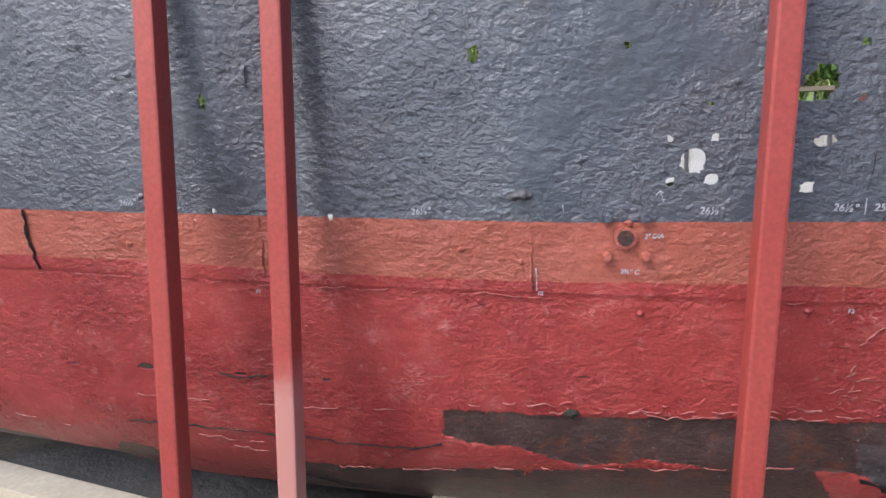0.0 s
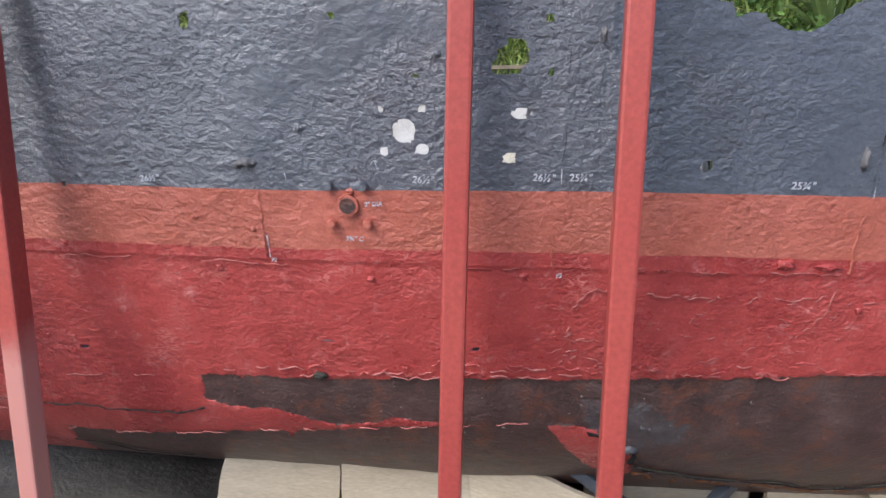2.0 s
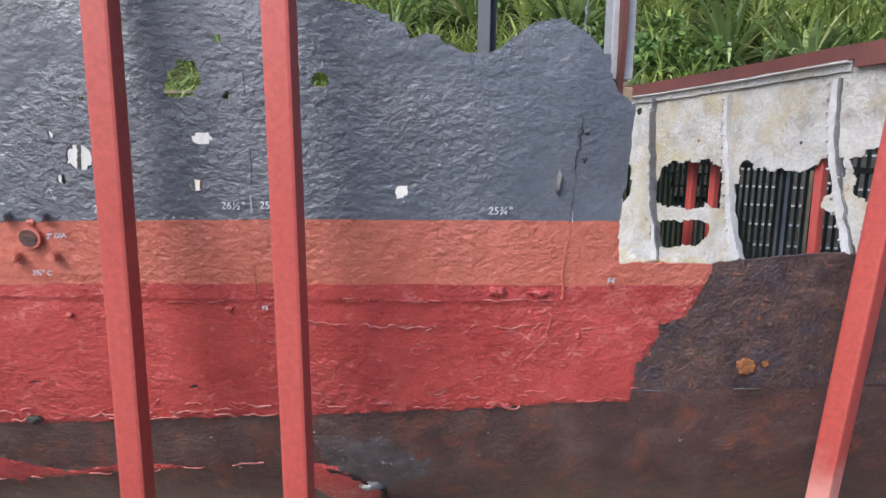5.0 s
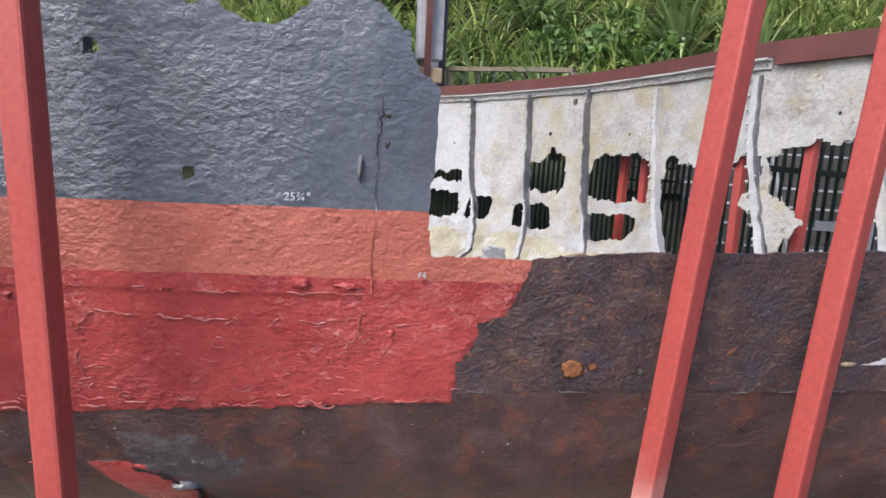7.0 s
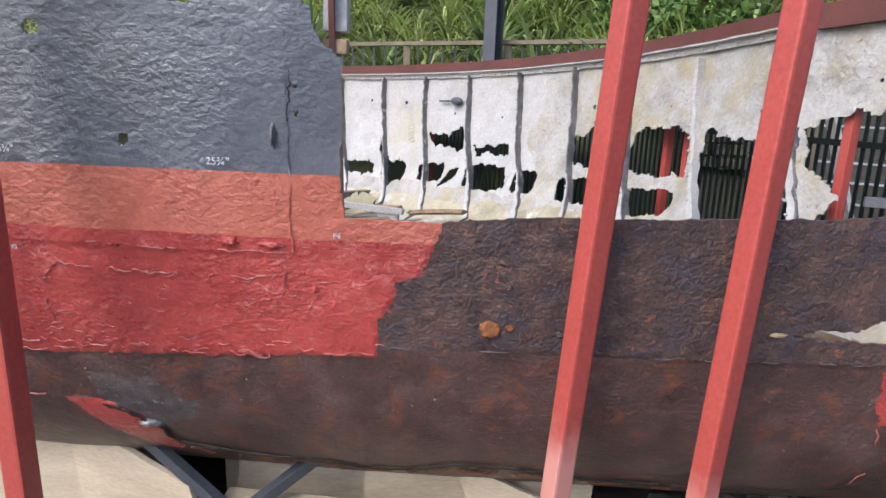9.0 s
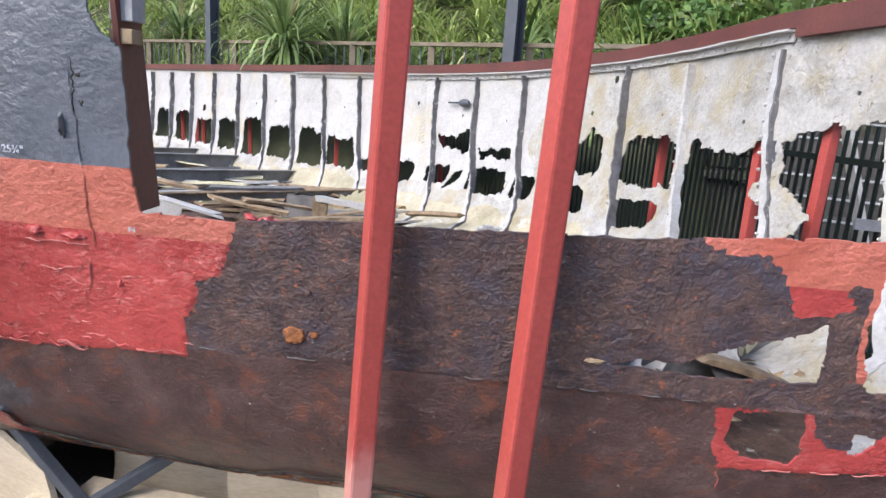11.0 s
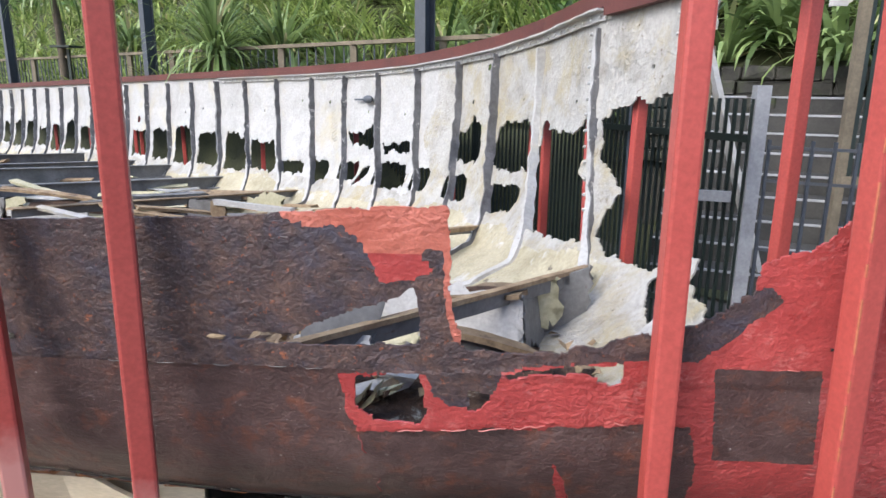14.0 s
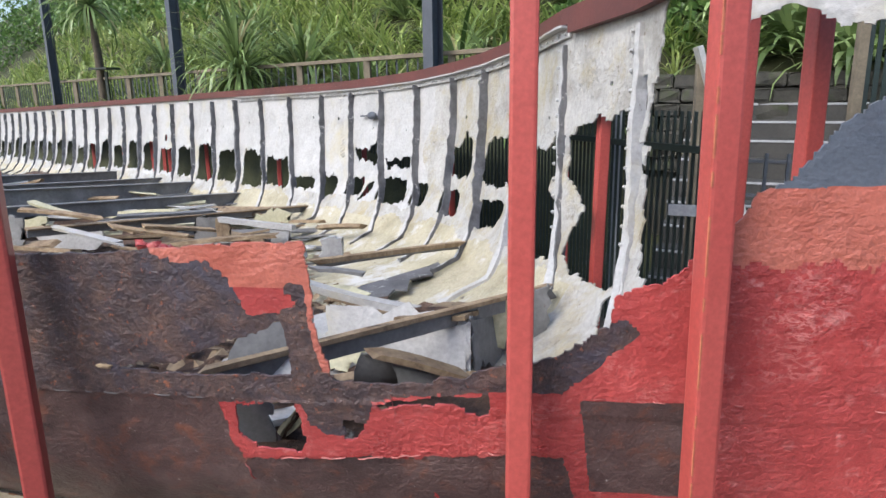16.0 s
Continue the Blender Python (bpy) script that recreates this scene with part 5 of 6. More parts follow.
# raised black strokes: the shade inside cracks, seams and a torn gap is painted on
DARKGAP = surface("black_gap_shade", ((0.3, (0.008, 0.006, 0.006)), (0.7, (0.02, 0.014, 0.012))), 20.0, 0.8, 90, 0.2, 0.001)
for k, (pts, w) in enumerate((([(-1.027, 0.688), (-0.924, 0.683), (-0.82, 0.692), (-0.71, 0.693), (-0.6, 0.69), (-0.49, 0.684), (-0.39, 0.688), (-0.276, 0.681), (-0.163, 0.681), (-0.075, 0.71)], 0.008), ([(-0.56, 0.5), (-0.5, 0.49), (-0.42, 0.45), (-0.36, 0.43), (-0.2, 0.43)], 0.014),
                              ([(0.815, 1.79), (0.82, 1.65), (0.826, 1.5), (0.822, 1.4)], 0.0035), ([(-0.515, 1.85), (-0.53, 1.59)], 0.003),
                              ([(-1.2, 1.335), (-1.205, 1.25), (-1.19, 1.165)], 0.012), ([(0.955, 0.703), (1.04, 0.662), (1.1, 0.612), (1.122, 0.556)], 0.014), ([(1.1, 0.558), (1.314, 0.5), (1.56, 0.482), (1.66, 0.45), (1.758, 0.467), (1.885, 0.53), (2.04, 0.53), (2.29, 0.483), (2.55, 0.455), (2.86, 0.47)], 0.005), ([(-0.7, 0.884), (-0.6, 0.878), (-0.55, 0.886)], 0.006), ([(3.94, 1.04), (3.97, 1.05), (4.0, 1.043)], 0.006))):
    stroke(pts, w, DARKGAP, "crack", "painted black line standing for a dark gap in the plating", 0.005, 470 + k, 0.003, 0.6, 0.015, 0.0 if w > 0.0045 else 0.55)

for k, (z, w, m) in enumerate(((-0.014, 0.016, RUST), (-0.03, 0.022, FLAKE), (0.008, 0.004, BLOCK))):
    stroke([(1.1, 0.55 + z), (1.314, 0.5 + z), (1.56, 0.482 + z), (1.66, 0.46 + z), (1.758, 0.467 + z), (1.885, 0.52 + z), (2.04, 0.52 + z), (2.29, 0.483 + z), (2.55, 0.46 + z)], w, m, "edge_crust", "rusty crusted lower edge of the plating", 0.003, 700 + k, 0.004, 0.5, 0.012, 0.35)


def bolt(x, z, r, h, mat, label):
    bm = bmesh.new()
    m = Matrix.Translation(on_hull(x, z, 0.004 + h / 2)) @ pose(0, 0, 0, 95, 0, -3)
    bmesh.ops.create_cone(bm, cap_ends=True, segments=6, radius1=r, radius2=r * 0.85, depth=h, matrix=m)
    bmesh.ops.bevel(bm, geom=list(bm.edges), offset=r * 0.15, segments=2, affect="EDGES")
    part("bolt", bm, mat, plate_at(x, z), label)


for x, z, m in ((0.304, 1.258, ORANGE), (0.388, 1.261, ORANGE), (0.298, 1.348, GREY), (0.378, 1.349, GREY)):
    bolt(x, z, 0.013, 0.02, m, "painted bolt head")
for r, h, k in ((0.026, 0.012, 0), (0.019, 0.016, 1)):
    bm = bmesh.new()
    bmesh.ops.create_cone(bm, cap_ends=True, segments=28, radius1=r, radius2=r * 0.96, depth=h, matrix=Matrix.Translation(on_hull(0.342, 1.303, 0.006)) @ pose(0, 0, 0, 95, 0, -3))
    part("flange" if not k else "plug", bm, ORANGE if not k else SMOOTH_RUST, plate_at(0.342, 1.303), "round two inch skin fitting" if not k else "rusty plug of the skin fitting")


def lump(name, x, z, a, b, h, mat, label, seed):
    bm = bmesh.new()
    bmesh.ops.create_icosphere(bm, subdivisions=3, radius=1.0)
    rng = np.random.RandomState(seed)
    off = rng.uniform(0, 50)
    for v in bm.verts:
        n = noise.noise(v.co * 1.7 + Vector((off, 0, 0))) * 0.5 + noise.noise(v.co * 5 + Vector((off, 3, 0))) * 0.35
        v.co = Vector((v.co.x * a * (1 + n), v.co.y * h * (1 + n), v.co.z * b * (1 + n)))
    bmesh.ops.transform(bm, matrix=Matrix.Translation(on_hull(x, z, 0.001)), verts=bm.verts)
    return part(name, bm, mat, plate_at(x, z), label, smooth=True)


lump("rust_boil", 1.952, 1.0, 0.024, 0.018, 0.0025, FLAKE, "orange rust boil", 1)
lump("rust_boil", 2.0, 1.005, 0.01, 0.007, 0.0015, FLAKE, "orange rust boil", 2)
lump("rust_boil", 2.62, 1.02, 0.018, 0.006, 0.004, RAW, "pale flaked edge of rust", 3)
lump("rust_boil", 2.117, 0.993, 0.008, 0.007, 0.004, BLOCK, "pale paint chip", 4)
lump("stub", 0.112, 1.396, 0.022, 0.012, 0.014, RIBGREY, "rusty broken stub in the plating", 5)
lump("stub", 0.09, 1.39, 0.012, 0.008, 0.012, RIBGREY, "rusty broken stub in the plating", 6)
lump("stub", 1.466, 1.436, 0.005, 0.026, 0.016, RIBGREY, "bent rusty spike", 7)
lump("stub", 0.885, 1.68, 0.005, 0.018, 0.012, RIBGREY, "bent rusty spike", 8)
lump("stub", 1.45, 1.185, 0.03, 0.008, 0.008, RED, "folded paint flake", 9)
lump("stub", 1.35, 1.19, 0.02, 0.012, 0.01, RED, "folded paint flake", 10)
lump("stub", 1.07, 0.637, 0.03, 0.012, 0.01, RIBGREY, "grey crusted weld at a tear", 11)
lump("stub", 0.255, 0.838, 0.018, 0.01, 0.008, BLOCK, "crusted patch at the paint's edge", 12)
# flat black lumps: the dark of recessed rivets is put in as colour
for k, (x, z) in enumerate(((1.519, 1.539), (1.517, 1.485), (1.527, 1.671))):
    lump("rivet_hole", x, z, 0.008, 0.008, 0.0035, DARKGAP, "flat black lump painted as the shade in a rivet recess", 480 + k)
for k, pts in enumerate(([(0.135, 1.33), (0.14, 1.17)], [(0.815, 1.34), (0.812, 1.26), (0.818, 1.17)], [(1.497, 1.35), (1.492, 1.25), (1.496, 1.17)], [(-0.525, 1.33), (-0.53, 1.17)])):
    stroke(pts, 0.007, ORANGE, "weld_seam", "upright weld seam under orange paint", 0.004, 760 + k, 0.003, 0.3, 0.012, 0.1)
stroke([(1.498, 1.8), (1.5, 1.6), (1.497, 1.36)], 0.006, GREY, "weld_seam", "upright weld seam under grey paint", 0.004, 770, 0.004, 0.5, 0.01, 0.2)
stroke([(1.503, 1.66), (1.505, 1.58), (1.5, 1.5), (1.498, 1.43)], 0.006, DARKGAP, "crack", "painted black line standing for a dark gap in the plating", 0.005, 771, 0.003, 0.8, 0.008, 0.45)
rngd = np.random.RandomState(77)
for k in range(26):
    x, z = rngd.uniform(-1.1, 3.0), rngd.uniform(0.98, 1.9)
    if z > 1.23 and x > 1.55 or (x > 0.9 and z > 1.6):
        continue
    m, lb = (GREY, "paint covered rivet") if z > 1.34 else (ORANGE, "paint covered rivet") if z > 1.2 else (RED, "paint covered rivet") if x < 1.65 else (RUST, "rusted rivet")
    lump("rivet_head", x, z, 0.008, 0.007, 0.0035, m, lb, 500 + k)

# ---- cradle under the hull ----
def build_cradle():
    cradle = empty("cradle", "pale plywood and timber cradle under the hull", "cradle", at=(0, 0, 0))
    def board(corners, thick=0.018, mat=PLY, label="pale plywood sheet", seed=0, name="plywood_panel"):
        ob = slab(name, corners, thick, mat, "", "", seed, 0.003)
        ob.parent = cradle
        ob["label"] = label
    board([(0.62, 1.9, 0.05), (1.2, 1.66, 0.05), (1.14, 1.72, 0.38), (0.66, 1.86, 0.5)], seed=1)
    board([(0.6, 1.95, 0.02), (0.64, 2.9, 0.02), (0.66, 2.9, 0.52), (0.62, 1.95, 0.5)], seed=2)
    board([(1.62, 1.82, 0.02), (2.35, 1.82, 0.02), (2.35, 1.82, 0.38), (1.62, 1.82, 0.43)], seed=3)
    board([(1.1, 2.05, 0.02), (1.64, 2.05, 0.02), (1.64, 2.05, 0.4), (1.1, 2.05, 0.4)], seed=4)
    board([(1.15, 1.92, 0.03), (1.62, 1.92, 0.03), (1.62, 1.92, 0.33), (1.2, 1.92, 0.38)], seed=8)
    board([(0.27, 1.86, 0.02), (0.95, 1.86, 0.02), (0.95, 1.86, 0.43), (0.27, 1.86, 0.45)], seed=5)
    board([(-0.2, 1.95, 0.02), (0.26, 1.9, 0.02), (0.26, 1.9, 0.42), (-0.12, 1.95, 0.4)], seed=6)
    board([(2.05, 1.72, 0.02), (2.5, 1.66, 0.02), (2.35, 1.7, 0.28), (1.9, 1.78, 0.42)], seed=7)
    for k, (a, b) in enumerate((((0.95, 1.75, 0.5), (1.3, 1.62, 0.28)), ((1.55, 1.8, 0.48), (1.2, 1.6, 0.26)))):
        bar("strut", a, b, 0.035, 0.035, STEEL, cradle, "dark steel strut")
    lump_bm = bmesh.new()
    bmesh.ops.create_icosphere(lump_bm, subdivisions=2, radius=0.045, matrix=Matrix.Translation((1.25, 1.61, 0.26)))
    part("clamp", lump_bm, RUST, cradle, "rusty clamp joining the struts", smooth=True)
    for k, (a, b, w) in enumerate((((-2.2, 2.32, 0.28), (-1.05, 1.93, 0.28), 0.14), ((1.2, 1.72, 0.27), (2.35, 1.60, 0.27), 0.1), ((1.05, 1.66, 0.24), (1.75, 1.6, 0.24), 0.07), ((2.0, 1.66, 0.2), (3.0, 1.6, 0.2), 0.1))):
        bar("sleeper", a, b, w, 0.09, PLY, cradle, "pale squared timber")
        m = Vector(a).lerp(Vector(b), 0.5)
        bar("block", (m.x, m.y, 0.0), (m.x, m.y, m.z - 0.04), 0.12, 0.12, PLY, cradle, "timber block")
    for k, (x, y) in enumerate(((2.38, 1.64), (2.45, 1.72), (2.6, 1.7), (2.72, 1.66), (2.52, 1.6))):
        ob = slab("rubble_slab", [(x, y, 0.16), (x + 0.1, y - 0.03, 0.17), (x + 0.12, y + 0.06, 0.24), (x + 0.02, y + 0.09, 0.22)], 0.04, BLOCK, "", "", 90 + k, 0.02)
        ob.parent = cradle
        ob["label"] = "broken stone slab"
    rngr = np.random.RandomState(33)
    for layer in range(5):
        for j in range(9 - layer):
            x, y, z, w = 2.5 + 0.035 * layer + 0.1 * j + rngr.uniform(-0.02, 0.02), 1.8 + rngr.uniform(-0.08, 0.06), 0.03 + 0.07 * layer, rngr.uniform(0.07, 0.13)
            lift = rngr.uniform(-0.03, 0.05, 4)
            ob = slab("rubble_slab", [(x, y, z + lift[0]), (x + w, y - 0.03, z + lift[1]), (x + w * 1.1, y + 0.1, z + lift[2]), (x + 0.02, y + 0.12, z + lift[3])], 0.055, BLOCK if (j + layer) % 3 else CONCRETE, "", "", 130 + 9 * layer + j, 0.02)
            ob.parent = cradle
            ob["label"] = "broken stone slab"
    # heap of mud below the left end
    U, V, q, cu, cv = grid_sheet(-3.5, 0.4, 1.7, 4.0, 0.05, [])
    z = 0.30 * np.exp(-((U + 1.3) / 1.1) ** 2) * np.clip((V - 1.7) * 1.5, 0, 1) + 0.03 * wavy(U, V, 3.0, 41)
    mud = link_mesh("mud_mound", np.stack([U, V, z + 0.02], -1).tolist(), q.tolist(), MUD, None, "", smooth=True)
    tagged(mud, "mound of dark wet mud below the hull", "mud")


build_cradle()

# ---- steps, wall, gate and handrail beside the bow ----
def build_steps():
    steps = empty("steps", "worn concrete steps climbing the bank", "steps", at=(0, 0, 0))
    u, n = Vector((0.94, -0.34, 0)), Vector((0.34, 0.94, 0))
    base = Vector((4.55, 5.5, 0))
    for i in range(9):
        a = base + n * (0.27 * i + 0.14)
        z = 0.17 * (i + 1)
        bar("step", a + Vector((0, 0, z - 0.085)), a + u * 2.4 + Vector((0, 0, z - 0.085)), 0.3, 0.17, CONCRETE, steps)
        bar("nosing", a - n * 0.152 + Vector((0, 0, z - 0.012)), a + u * 2.4 - n * 0.152 + Vector((0, 0, z - 0.012)), 0.012, 0.022, GALV, steps, "pale strip along the step edge")
    # white painted stringer boards and hand rail
    rail = empty("handrail", "white painted timber stair rail", "handrail", at=(0, 0, 0))
    bar("rail", (4.785, 5.3, 1.965), (5.4, 5.3, 0.1), 0.04, 0.12, WHITE, rail, up=(0, -1, 0.3))
    bar("rail", base + u * 2.0 + n * 1.6 + Vector((0, 0, 2.0)), base + u * 2.9 + n * 0.3 + Vector((0, 0, 0.9)), 0.05, 0.13, WHITE, rail, up=(0, -1, 0.3))
    bar("baluster", (4.84, 5.36, 0), (4.84, 5.36, 1.9), 0.08, 0.08, WOOD, rail)
    bar("baluster", base + u * 2.0 + n * 1.6, base + u * 2.0 + n * 1.6 + Vector((0, 0, 2.1)), 0.08, 0.08, WOOD, rail)


def build_wall():
    wall = empty("stone_wall", "mossy grey stone block retaining wall", "wall")
    u, n = Vector((0.94, -0.34, 0)), Vector((0.34, 0.94, 0))
    base = Vector((4.05, 8.05, 0))
    rng = np.random.RandomState(15)
    bar("core", base + n * 0.2 + Vector((0, 0, 0.91)), base + n * 0.2 + u * 6 + Vector((0, 0, 0.91)), 0.3, 1.82, BLOCK, wall)
    for row in range(7):
        x = -0.1 * (row % 2)
        while x < 6:
            w = rng.uniform(0.14, 0.34)
            c = base + u * (x + w / 2) + Vector((0, 0, 0.79 + 0.15 * row + 0.07)) - n * rng.uniform(-0.01, 0.02)
            bm = bmesh.new()
            add_box(bm, c - u * (w / 2 - 0.008), c + u * (w / 2 - 0.008), 0.14, 0.138, bevel=0.022)
            for v in bm.verts:
                v.co += Vector(rng.normal(0, 0.008, 3))
            part("stone", bm, BLOCK, wall)
            x += w


def build_gate():
    gate = empty("gate", "grey steel gate with square bar grid", "gate")
    a, b = Vector((4.7, 3.7, 0)), Vector((6.0, 3.1, 0))
    for i in range(15):
        p = a.lerp(b, i / 14)
        bar("bar", p + Vector((0, 0, 0.1)), p + Vector((0, 0, 1.32)), 0.016, 0.016, STEEL, gate, bevel=0)
    for z in (0.12, 0.42, 0.72, 1.1, 1.28):
        bar("cross_bar", a + Vector((0, 0, z)), b + Vector((0, 0, z)), 0.014, 0.016, STEEL, gate, bevel=0)
    bar("gate_post", a + Vector((-0.06, 0.03, 0)), a + Vector((-0.06, 0.03, 1.6)), 0.075, 0.075, GALV, gate)
    bar("latch", a + Vector((-0.35, 0.1, 1.0)), a + Vector((-0.15, 0.05, 1.0)), 0.03, 0.06, GALV, gate)
    panel = empty("fence_panel", "dark green slatted panel in a timber frame", "fence")
    c, d = Vector((5.95, 5.4, 0)), Vector((7.6, 4.6, 0))
    for i in range(34):
        p = c.lerp(d, i / 33)
        bar("slat", p + Vector((0, 0, 0.9)), p + Vector((0, 0, 2.25)), 0.035, 0.012, FENCE, panel, bevel=0)
    bar("frame", c + Vector((0, 0, 0)), c + Vector((0, 0, 2.35)), 0.07, 0.07, WOOD, panel)
    bar("frame", c + Vector((0, 0, 2.3)), d + Vector((0, 0, 2.45)), 0.06, 0.07, WOOD, panel)
    bar("frame", c + Vector((0, 0, 0.9)), d + Vector((0, 0, 0.9)), 0.06, 0.07, WOOD, panel)


build_steps()
build_wall()
build_gate()

# ---- bank, poles, rail and planting ----
ALONG, UPHILL, ORIGIN = Vector((-0.823, 0.568, 0)), Vector((0.568, 0.823, 0)), Vector((2.4, 8.06, 0))


def bank_height(a, b):
    left = np.where(b < -0.75, 0.0, np.clip((b + 0.75) / 0.3, 0, 1) * 1.15) + np.clip(b - 0.45, 0, None) * 0.78
    right = np.where(b < 1.5, 0.0, np.clip((b - 1.5) / 0.1, 0, 1) * 1.78) + np.clip(b - 1.6, 0, None) * 0.7
    k = np.clip((-1.9 - a) / 0.3, 0, 1)
    return left * (1 - k) + right * k


def bank_point(a, b):
    return np.stack([ORIGIN.x + ALONG.x * a + UPHILL.x * b, ORIGIN.y + ALONG.y * a + UPHILL.y * b, bank_height(a, b)], -1)


def build_bank():
    U, V, q, cu, cv = grid_sheet(-14, 45, -1.0, 26, 0.25, [])
    p = bank_point(U, V)
    p[:, 2] += np.clip(V, 0, 1) * 0.15 * wavy(U, V, 0.8, 51)
    ob = link_mesh("bank", p.tolist(), q.tolist(), SOIL, None, "steep planted earth bank behind the wreck", smooth=True)
    tagged(ob, category="bank", kind="structure")


def leaves(rng, base, count, length, width, lean, spread_r, segs=4):
    """Strap leaves that rise from a base and arch over. Returns points and faces."""
    verts, faces = [], []
    for _ in range(count):
        az = rng.uniform(0, 2 * math.pi)
        el = radians(rng.uniform(*lean))
        ln = length * rng.uniform(0.6, 1.15)
        w = width * rng.uniform(0.7, 1.2)
        hx, hy = math.cos(az), math.sin(az)
        p = np.array([base[0] + hx * spread_r * rng.rand(), base[1] + hy * spread_r * rng.rand(), base[2]])
        droop = rng.uniform(0.3, 1.15)
        n0 = len(verts)
        for i in range(segs + 1):
            k = i / segs
            e = el - droop * k * k * 1.6
            if i:
                p = p + np.array([hx * math.cos(e), hy * math.cos(e), math.sin(e)]) * ln / segs
            ww = w * (0.7 + 0.6 * k) * (1 - k ** 3) + 0.002
            verts.append((p[0] - hy * ww / 2, p[1] + hx * ww / 2, p[2]))
            verts.append((p[0] + hy * ww / 2, p[1] - hx * ww / 2, p[2]))
        for i in range(segs):
            j = n0 + 2 * i
            faces.append((j, j + 1, j + 3, j + 2))
    return verts, faces


def join(parts):
    V, F = [], []
    for v, f in parts:
        n = len(V)
        V += v
        F += [tuple(i + n for i in q) for q in f]
    return V, F


def build_planting():
    rng = np.random.RandomState(61)
    flax = [(-1.2, 0.7, 1.3, 130), (0.9, 1.5, 1.1, 110), (4.6, 1.5, 1.35, 170), (3.2, 2.8, 1.2, 120), (-3.4, 2.0, 1.15, 140), (-4.6, 1.9, 1.0, 110), (-2.4, 2.6, 1.2, 120), (1.9, 3.3, 1.2, 120), (7.8, 2.6, 1.3, 130), (-5.8, 2.3, 1.1, 100), (-0.2, 2.7, 1.2, 120), (11.0, 2.0, 1.3, 110), (6.2, 3.8, 1.3, 120), (2.7, 1.2, 0.9, 90), (-0.1, 1.1, 1.0, 110), (1.7, 0.8, 0.9, 90), (3.6, 0.9, 0.9, 90), (-2.9, 1.75, 0.9, 110), (-4.0, 1.75, 0.9, 100), (5.6, 1.0, 1.0, 90)]
    clear = lambda a, b: any(math.hypot(a - f[0], b - f[1]) < 0.55 for f in flax)
    groups = []
    for k in range(1250):
        a = rng.uniform(-9, 24)
        b = 0.35 + 7.5 * rng.rand() ** 1.25
        if a < -2 and b < 1.7:
            b = 1.7 + rng.rand() * 4
        if clear(a, b):
            continue
        p = bank_point(np.array(a), np.array(b))
        groups.append(leaves(rng, p, 18 if a > 12 else 24, rng.uniform(0.5, 1.15), 0.046, (20, 85), 0.08, 3 if a > 10 else 4))
    for k in range(900):
        a, b = rng.uniform(-5, 8), 0.3 + 5.0 * rng.rand()
        if a < -2 and b < 1.7:
            b = 1.7 + rng.rand() * 3
        if clear(a, b):
            continue
        p = bank_point(np.array(a), np.array(b))
        groups.append(leaves(rng, p, 22, rng.uniform(0.35, 0.75), 0.028, (25, 85), 0.12, 4))
    V, F = join(groups)
    tagged(link_mesh("grass", V, F, GRASS), "long bright green strap-leaved grass on the bank", "grass", kind="stuff")
    # large flax bushes, one thing each
    for k, (a, b, ln, n) in enumerate(flax):
        p = bank_point(np.array(a), np.array(b))
        bush = empty("flax_bush", "dark green flax bush with long arching leaves", "bush", "flax bushes", p)
        v, f = leaves(np.random.RandomState(70 + k), (0, 0, 0), n, ln, 0.075, (15, 85), 0.14, 6)
        link_mesh("leaves", v, f, LEAF, bush)
    # small-leaved shrubs
    groups = []
    spots = [(rng.uniform(9, 30), rng.uniform(3.5, 9), rng.uniform(0.6, 1.6)) for _ in range(70)] + [(rng.uniform(-3, 3), rng.uniform(3.2, 5.0), 0.6) for _ in range(12)] + [(rng.uniform(-2.2, -0.6), rng.uniform(1.6, 2.6), 0.4) for _ in range(9)] + [(rng.uniform(20, 36), rng.uniform(2.0, 12), rng.uniform(1.2, 2.6)) for _ in range(60)]
    V, F = [], []
    for a, b, r in spots:
        c = bank_point(np.array(a), np.array(b)) + np.array([0, 0, r * 0.5])
        for _ in range(260):
            d = rng.normal(0, 1, 3)
            d = d / np.linalg.norm(d) * r * rng.uniform(0.55, 1.05) * np.array([1, 1, 0.75])
            q0 = c + d
            s = rng.uniform(0.04, 0.085) * (1 if a < 9 else 1.4)
            t1 = rng.normal(0, 1, 3)
            t1 /= np.linalg.norm(t1)
            t2 = np.cross(t1, rng.normal(0, 1, 3))
            t2 /= np.linalg.norm(t2)
            n0 = len(V)
            V += [tuple(q0 - t1 * s), tuple(q0 + t2 * s * 0.55), tuple(q0 + t1 * s), tuple(q0 - t2 * s * 0.55)]
            F.append((n0, n0 + 1, n0 + 2, n0 + 3))
    tagged(link_mesh("shrubs", V, F, BUSH), "dense dark green leafy shrubs on the bank", "shrub", kind="stuff")


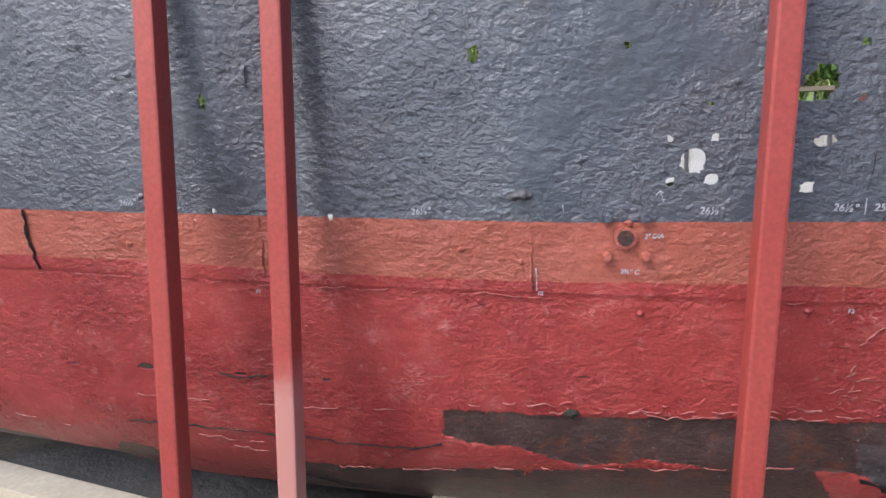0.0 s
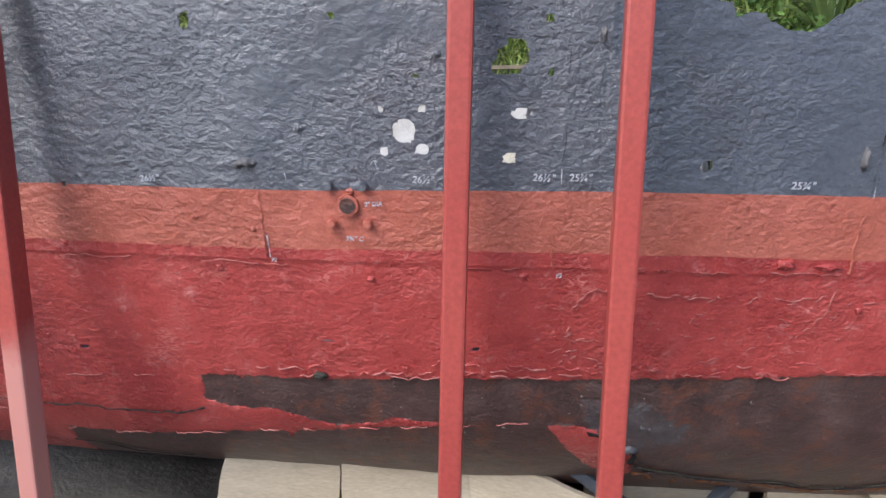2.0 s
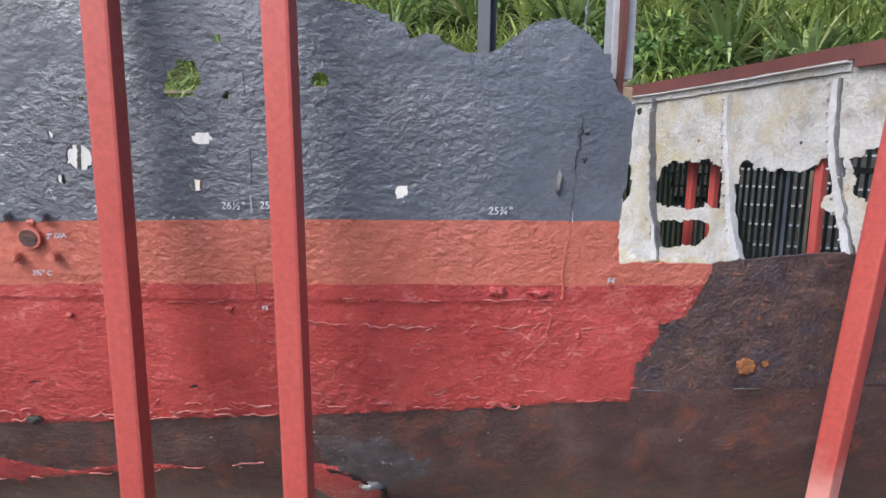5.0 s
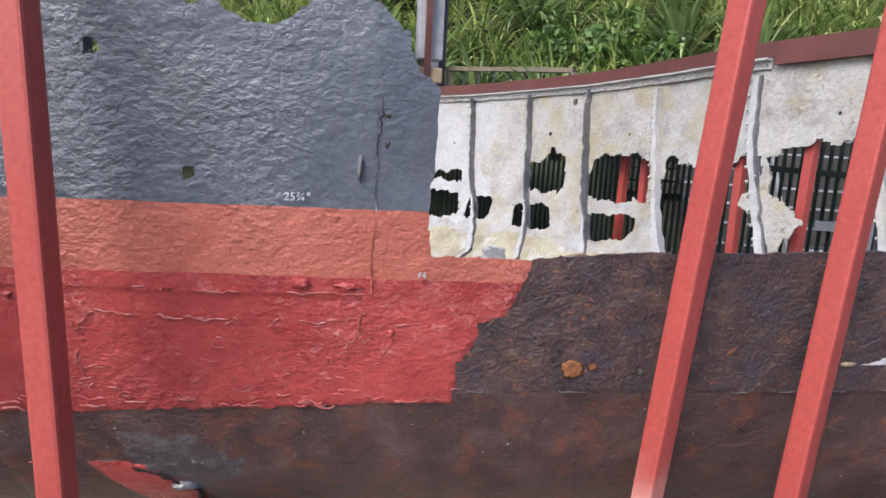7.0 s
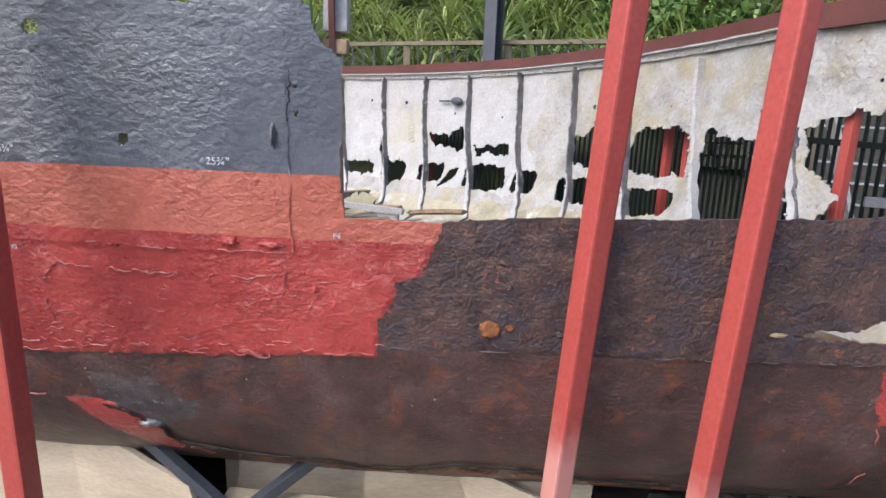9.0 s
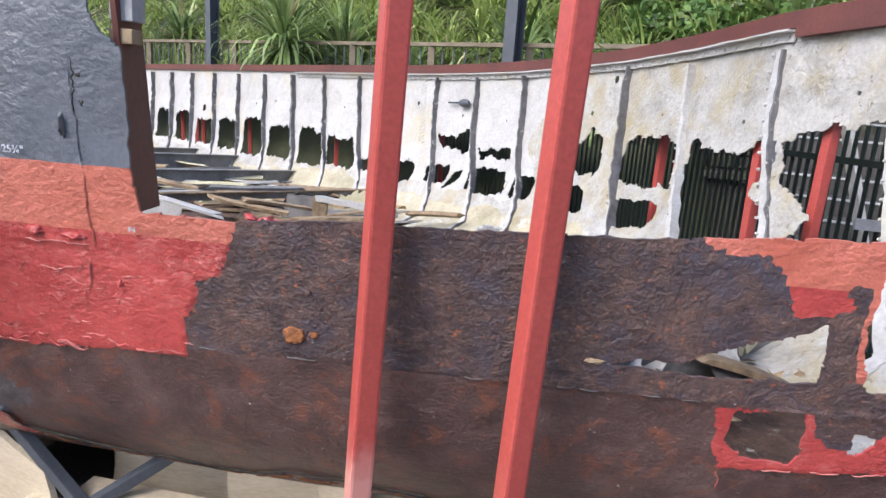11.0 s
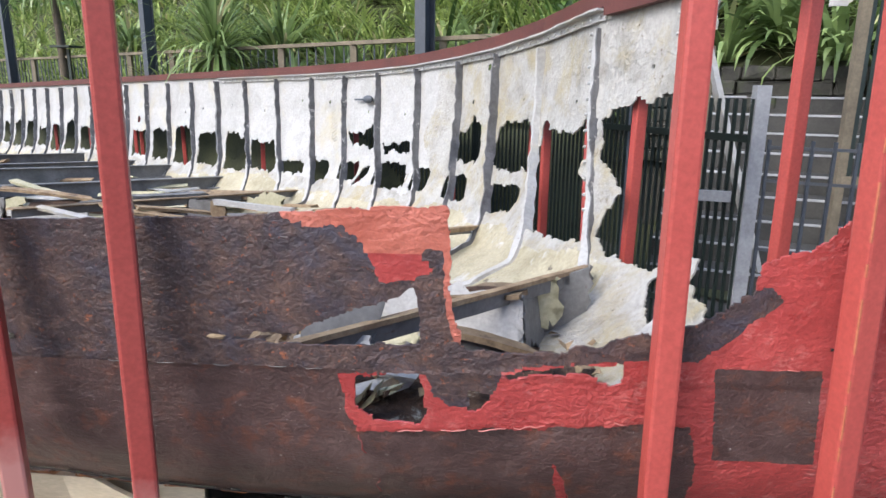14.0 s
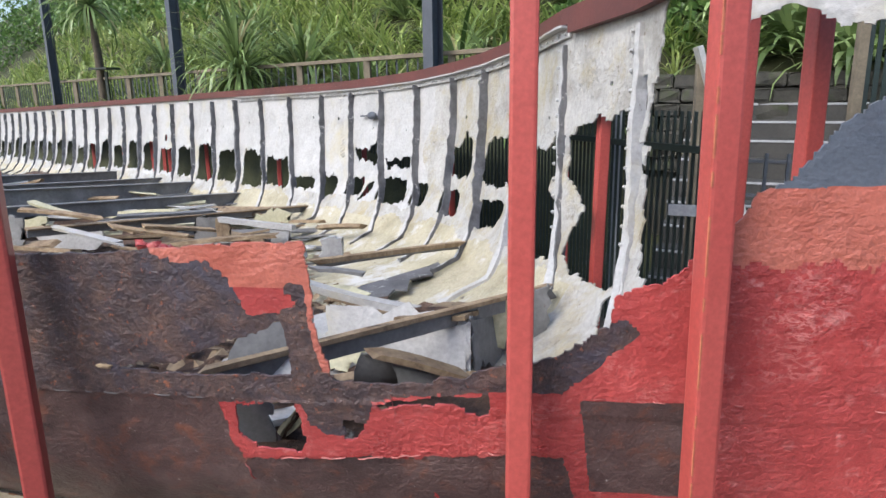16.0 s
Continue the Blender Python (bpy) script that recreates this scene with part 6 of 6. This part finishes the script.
def build_tree(at, height, crown, count, label, trunk_r):
    tree = empty("cabbage_tree", label, "tree", at=at)
    rng = np.random.RandomState(int(at[1] * 10))
    z = np.linspace(-0.2, height, 9)
    c = np.stack([0.05 * np.sin(z * 1.3), 0.04 * np.cos(z * 1.1), z], -1)
    ring, faces = [], []
    for i, p in enumerate(c):
        r = trunk_r * (1.25 - 0.4 * i / 8)
        ring += [(p[0] + r * math.cos(t) * rng.uniform(0.9, 1.1), p[1] + r * math.sin(t) * rng.uniform(0.9, 1.1), p[2]) for t in np.linspace(0, 2 * math.pi, 10)[:-1]]
    for i in range(8):
        for j in range(9):
            faces.append((9 * i + j, 9 * i + (j + 1) % 9, 9 * i + 9 + (j + 1) % 9, 9 * i + 9 + j))
    link_mesh("trunk", ring, faces, BARK, tree, smooth=True)
    v, f = leaves(rng, (c[-1][0], c[-1][1], height), count, crown, 0.05, (-25, 88), 0.06, 5)
    link_mesh("crown", v, f, LEAF, tree)


def build_poles():
    for k, a in enumerate((0.0, 6.4, 12.9, 19.6)):
        p = bank_point(np.array(a), np.array(0.0 if k else 0.0))
        pole = empty("steel_column", "tall grey-blue steel column of the shelter", "column", "shelter columns", p)
        for s in (-1, 1):
            bar("flange", Vector((0, 0, -1.2)) + UPHILL * 0.085 * s, Vector((0, 0, 5.0)) + UPHILL * 0.085 * s, 0.16, 0.014, STEEL, pole, up=UPHILL, bevel=0.002)
        bar("web", (0, 0, -1.2), (0, 0, 5.0), 0.012, 0.16, STEEL, pole, up=UPHILL, bevel=0)
    fence = empty("rail_fence", "weathered wooden post and rail fence along the bank", "fence")
    knots = np.arange(-1.6, 26, 1.55)
    for i, a in enumerate(knots):
        p = Vector(bank_point(np.array(a), np.array(0.28)))
        bar("post", p + Vector((0, 0, -0.1)), p + Vector((0, 0, 0.98)), 0.09, 0.09, WOOD, fence)
        if i:
            q = Vector(bank_point(np.array(knots[i - 1]), np.array(0.28)))
            bar("top_rail", q + Vector((0, 0, 1.0)), p + Vector((0, 0, 1.0)), 0.12, 0.05, WOOD, fence)
            for j in range(1, 8):
                m = q.lerp(p, j / 8)
                bar("picket", m + Vector((0, 0, 0.1)), m + Vector((0, 0, 0.97)), 0.018, 0.018, STEEL, fence, bevel=0)
            bar("lower_rail", q + Vector((0, 0, 0.15)), p + Vector((0, 0, 0.15)), 0.05, 0.05, WOOD, fence, bevel=0)
    lamp = Vector(bank_point(np.array(10.2), np.array(0.2)))
    sign = empty("sign_stand", "small dark information stand by the rail", "sign", at=lamp)
    bar("stem", (0, 0, 0), (0, 0, 1.15), 0.06, 0.06, FENCE, sign)
    bar("board", (-0.25, 0, 1.2), (0.25, -0.1, 1.2), 0.4, 0.04, FENCE, sign)


build_bank()
build_poles()
build_planting()
build_tree((-1.2, 10.5, 1.35), 0.7, 1.35, 260, "spiky young cabbage tree with narrow grey-green leaves", 0.1)
build_tree((-6.2, 14.2, 1.2), 2.5, 1.3, 190, "slender cabbage tree with drooping leaf head", 0.085)
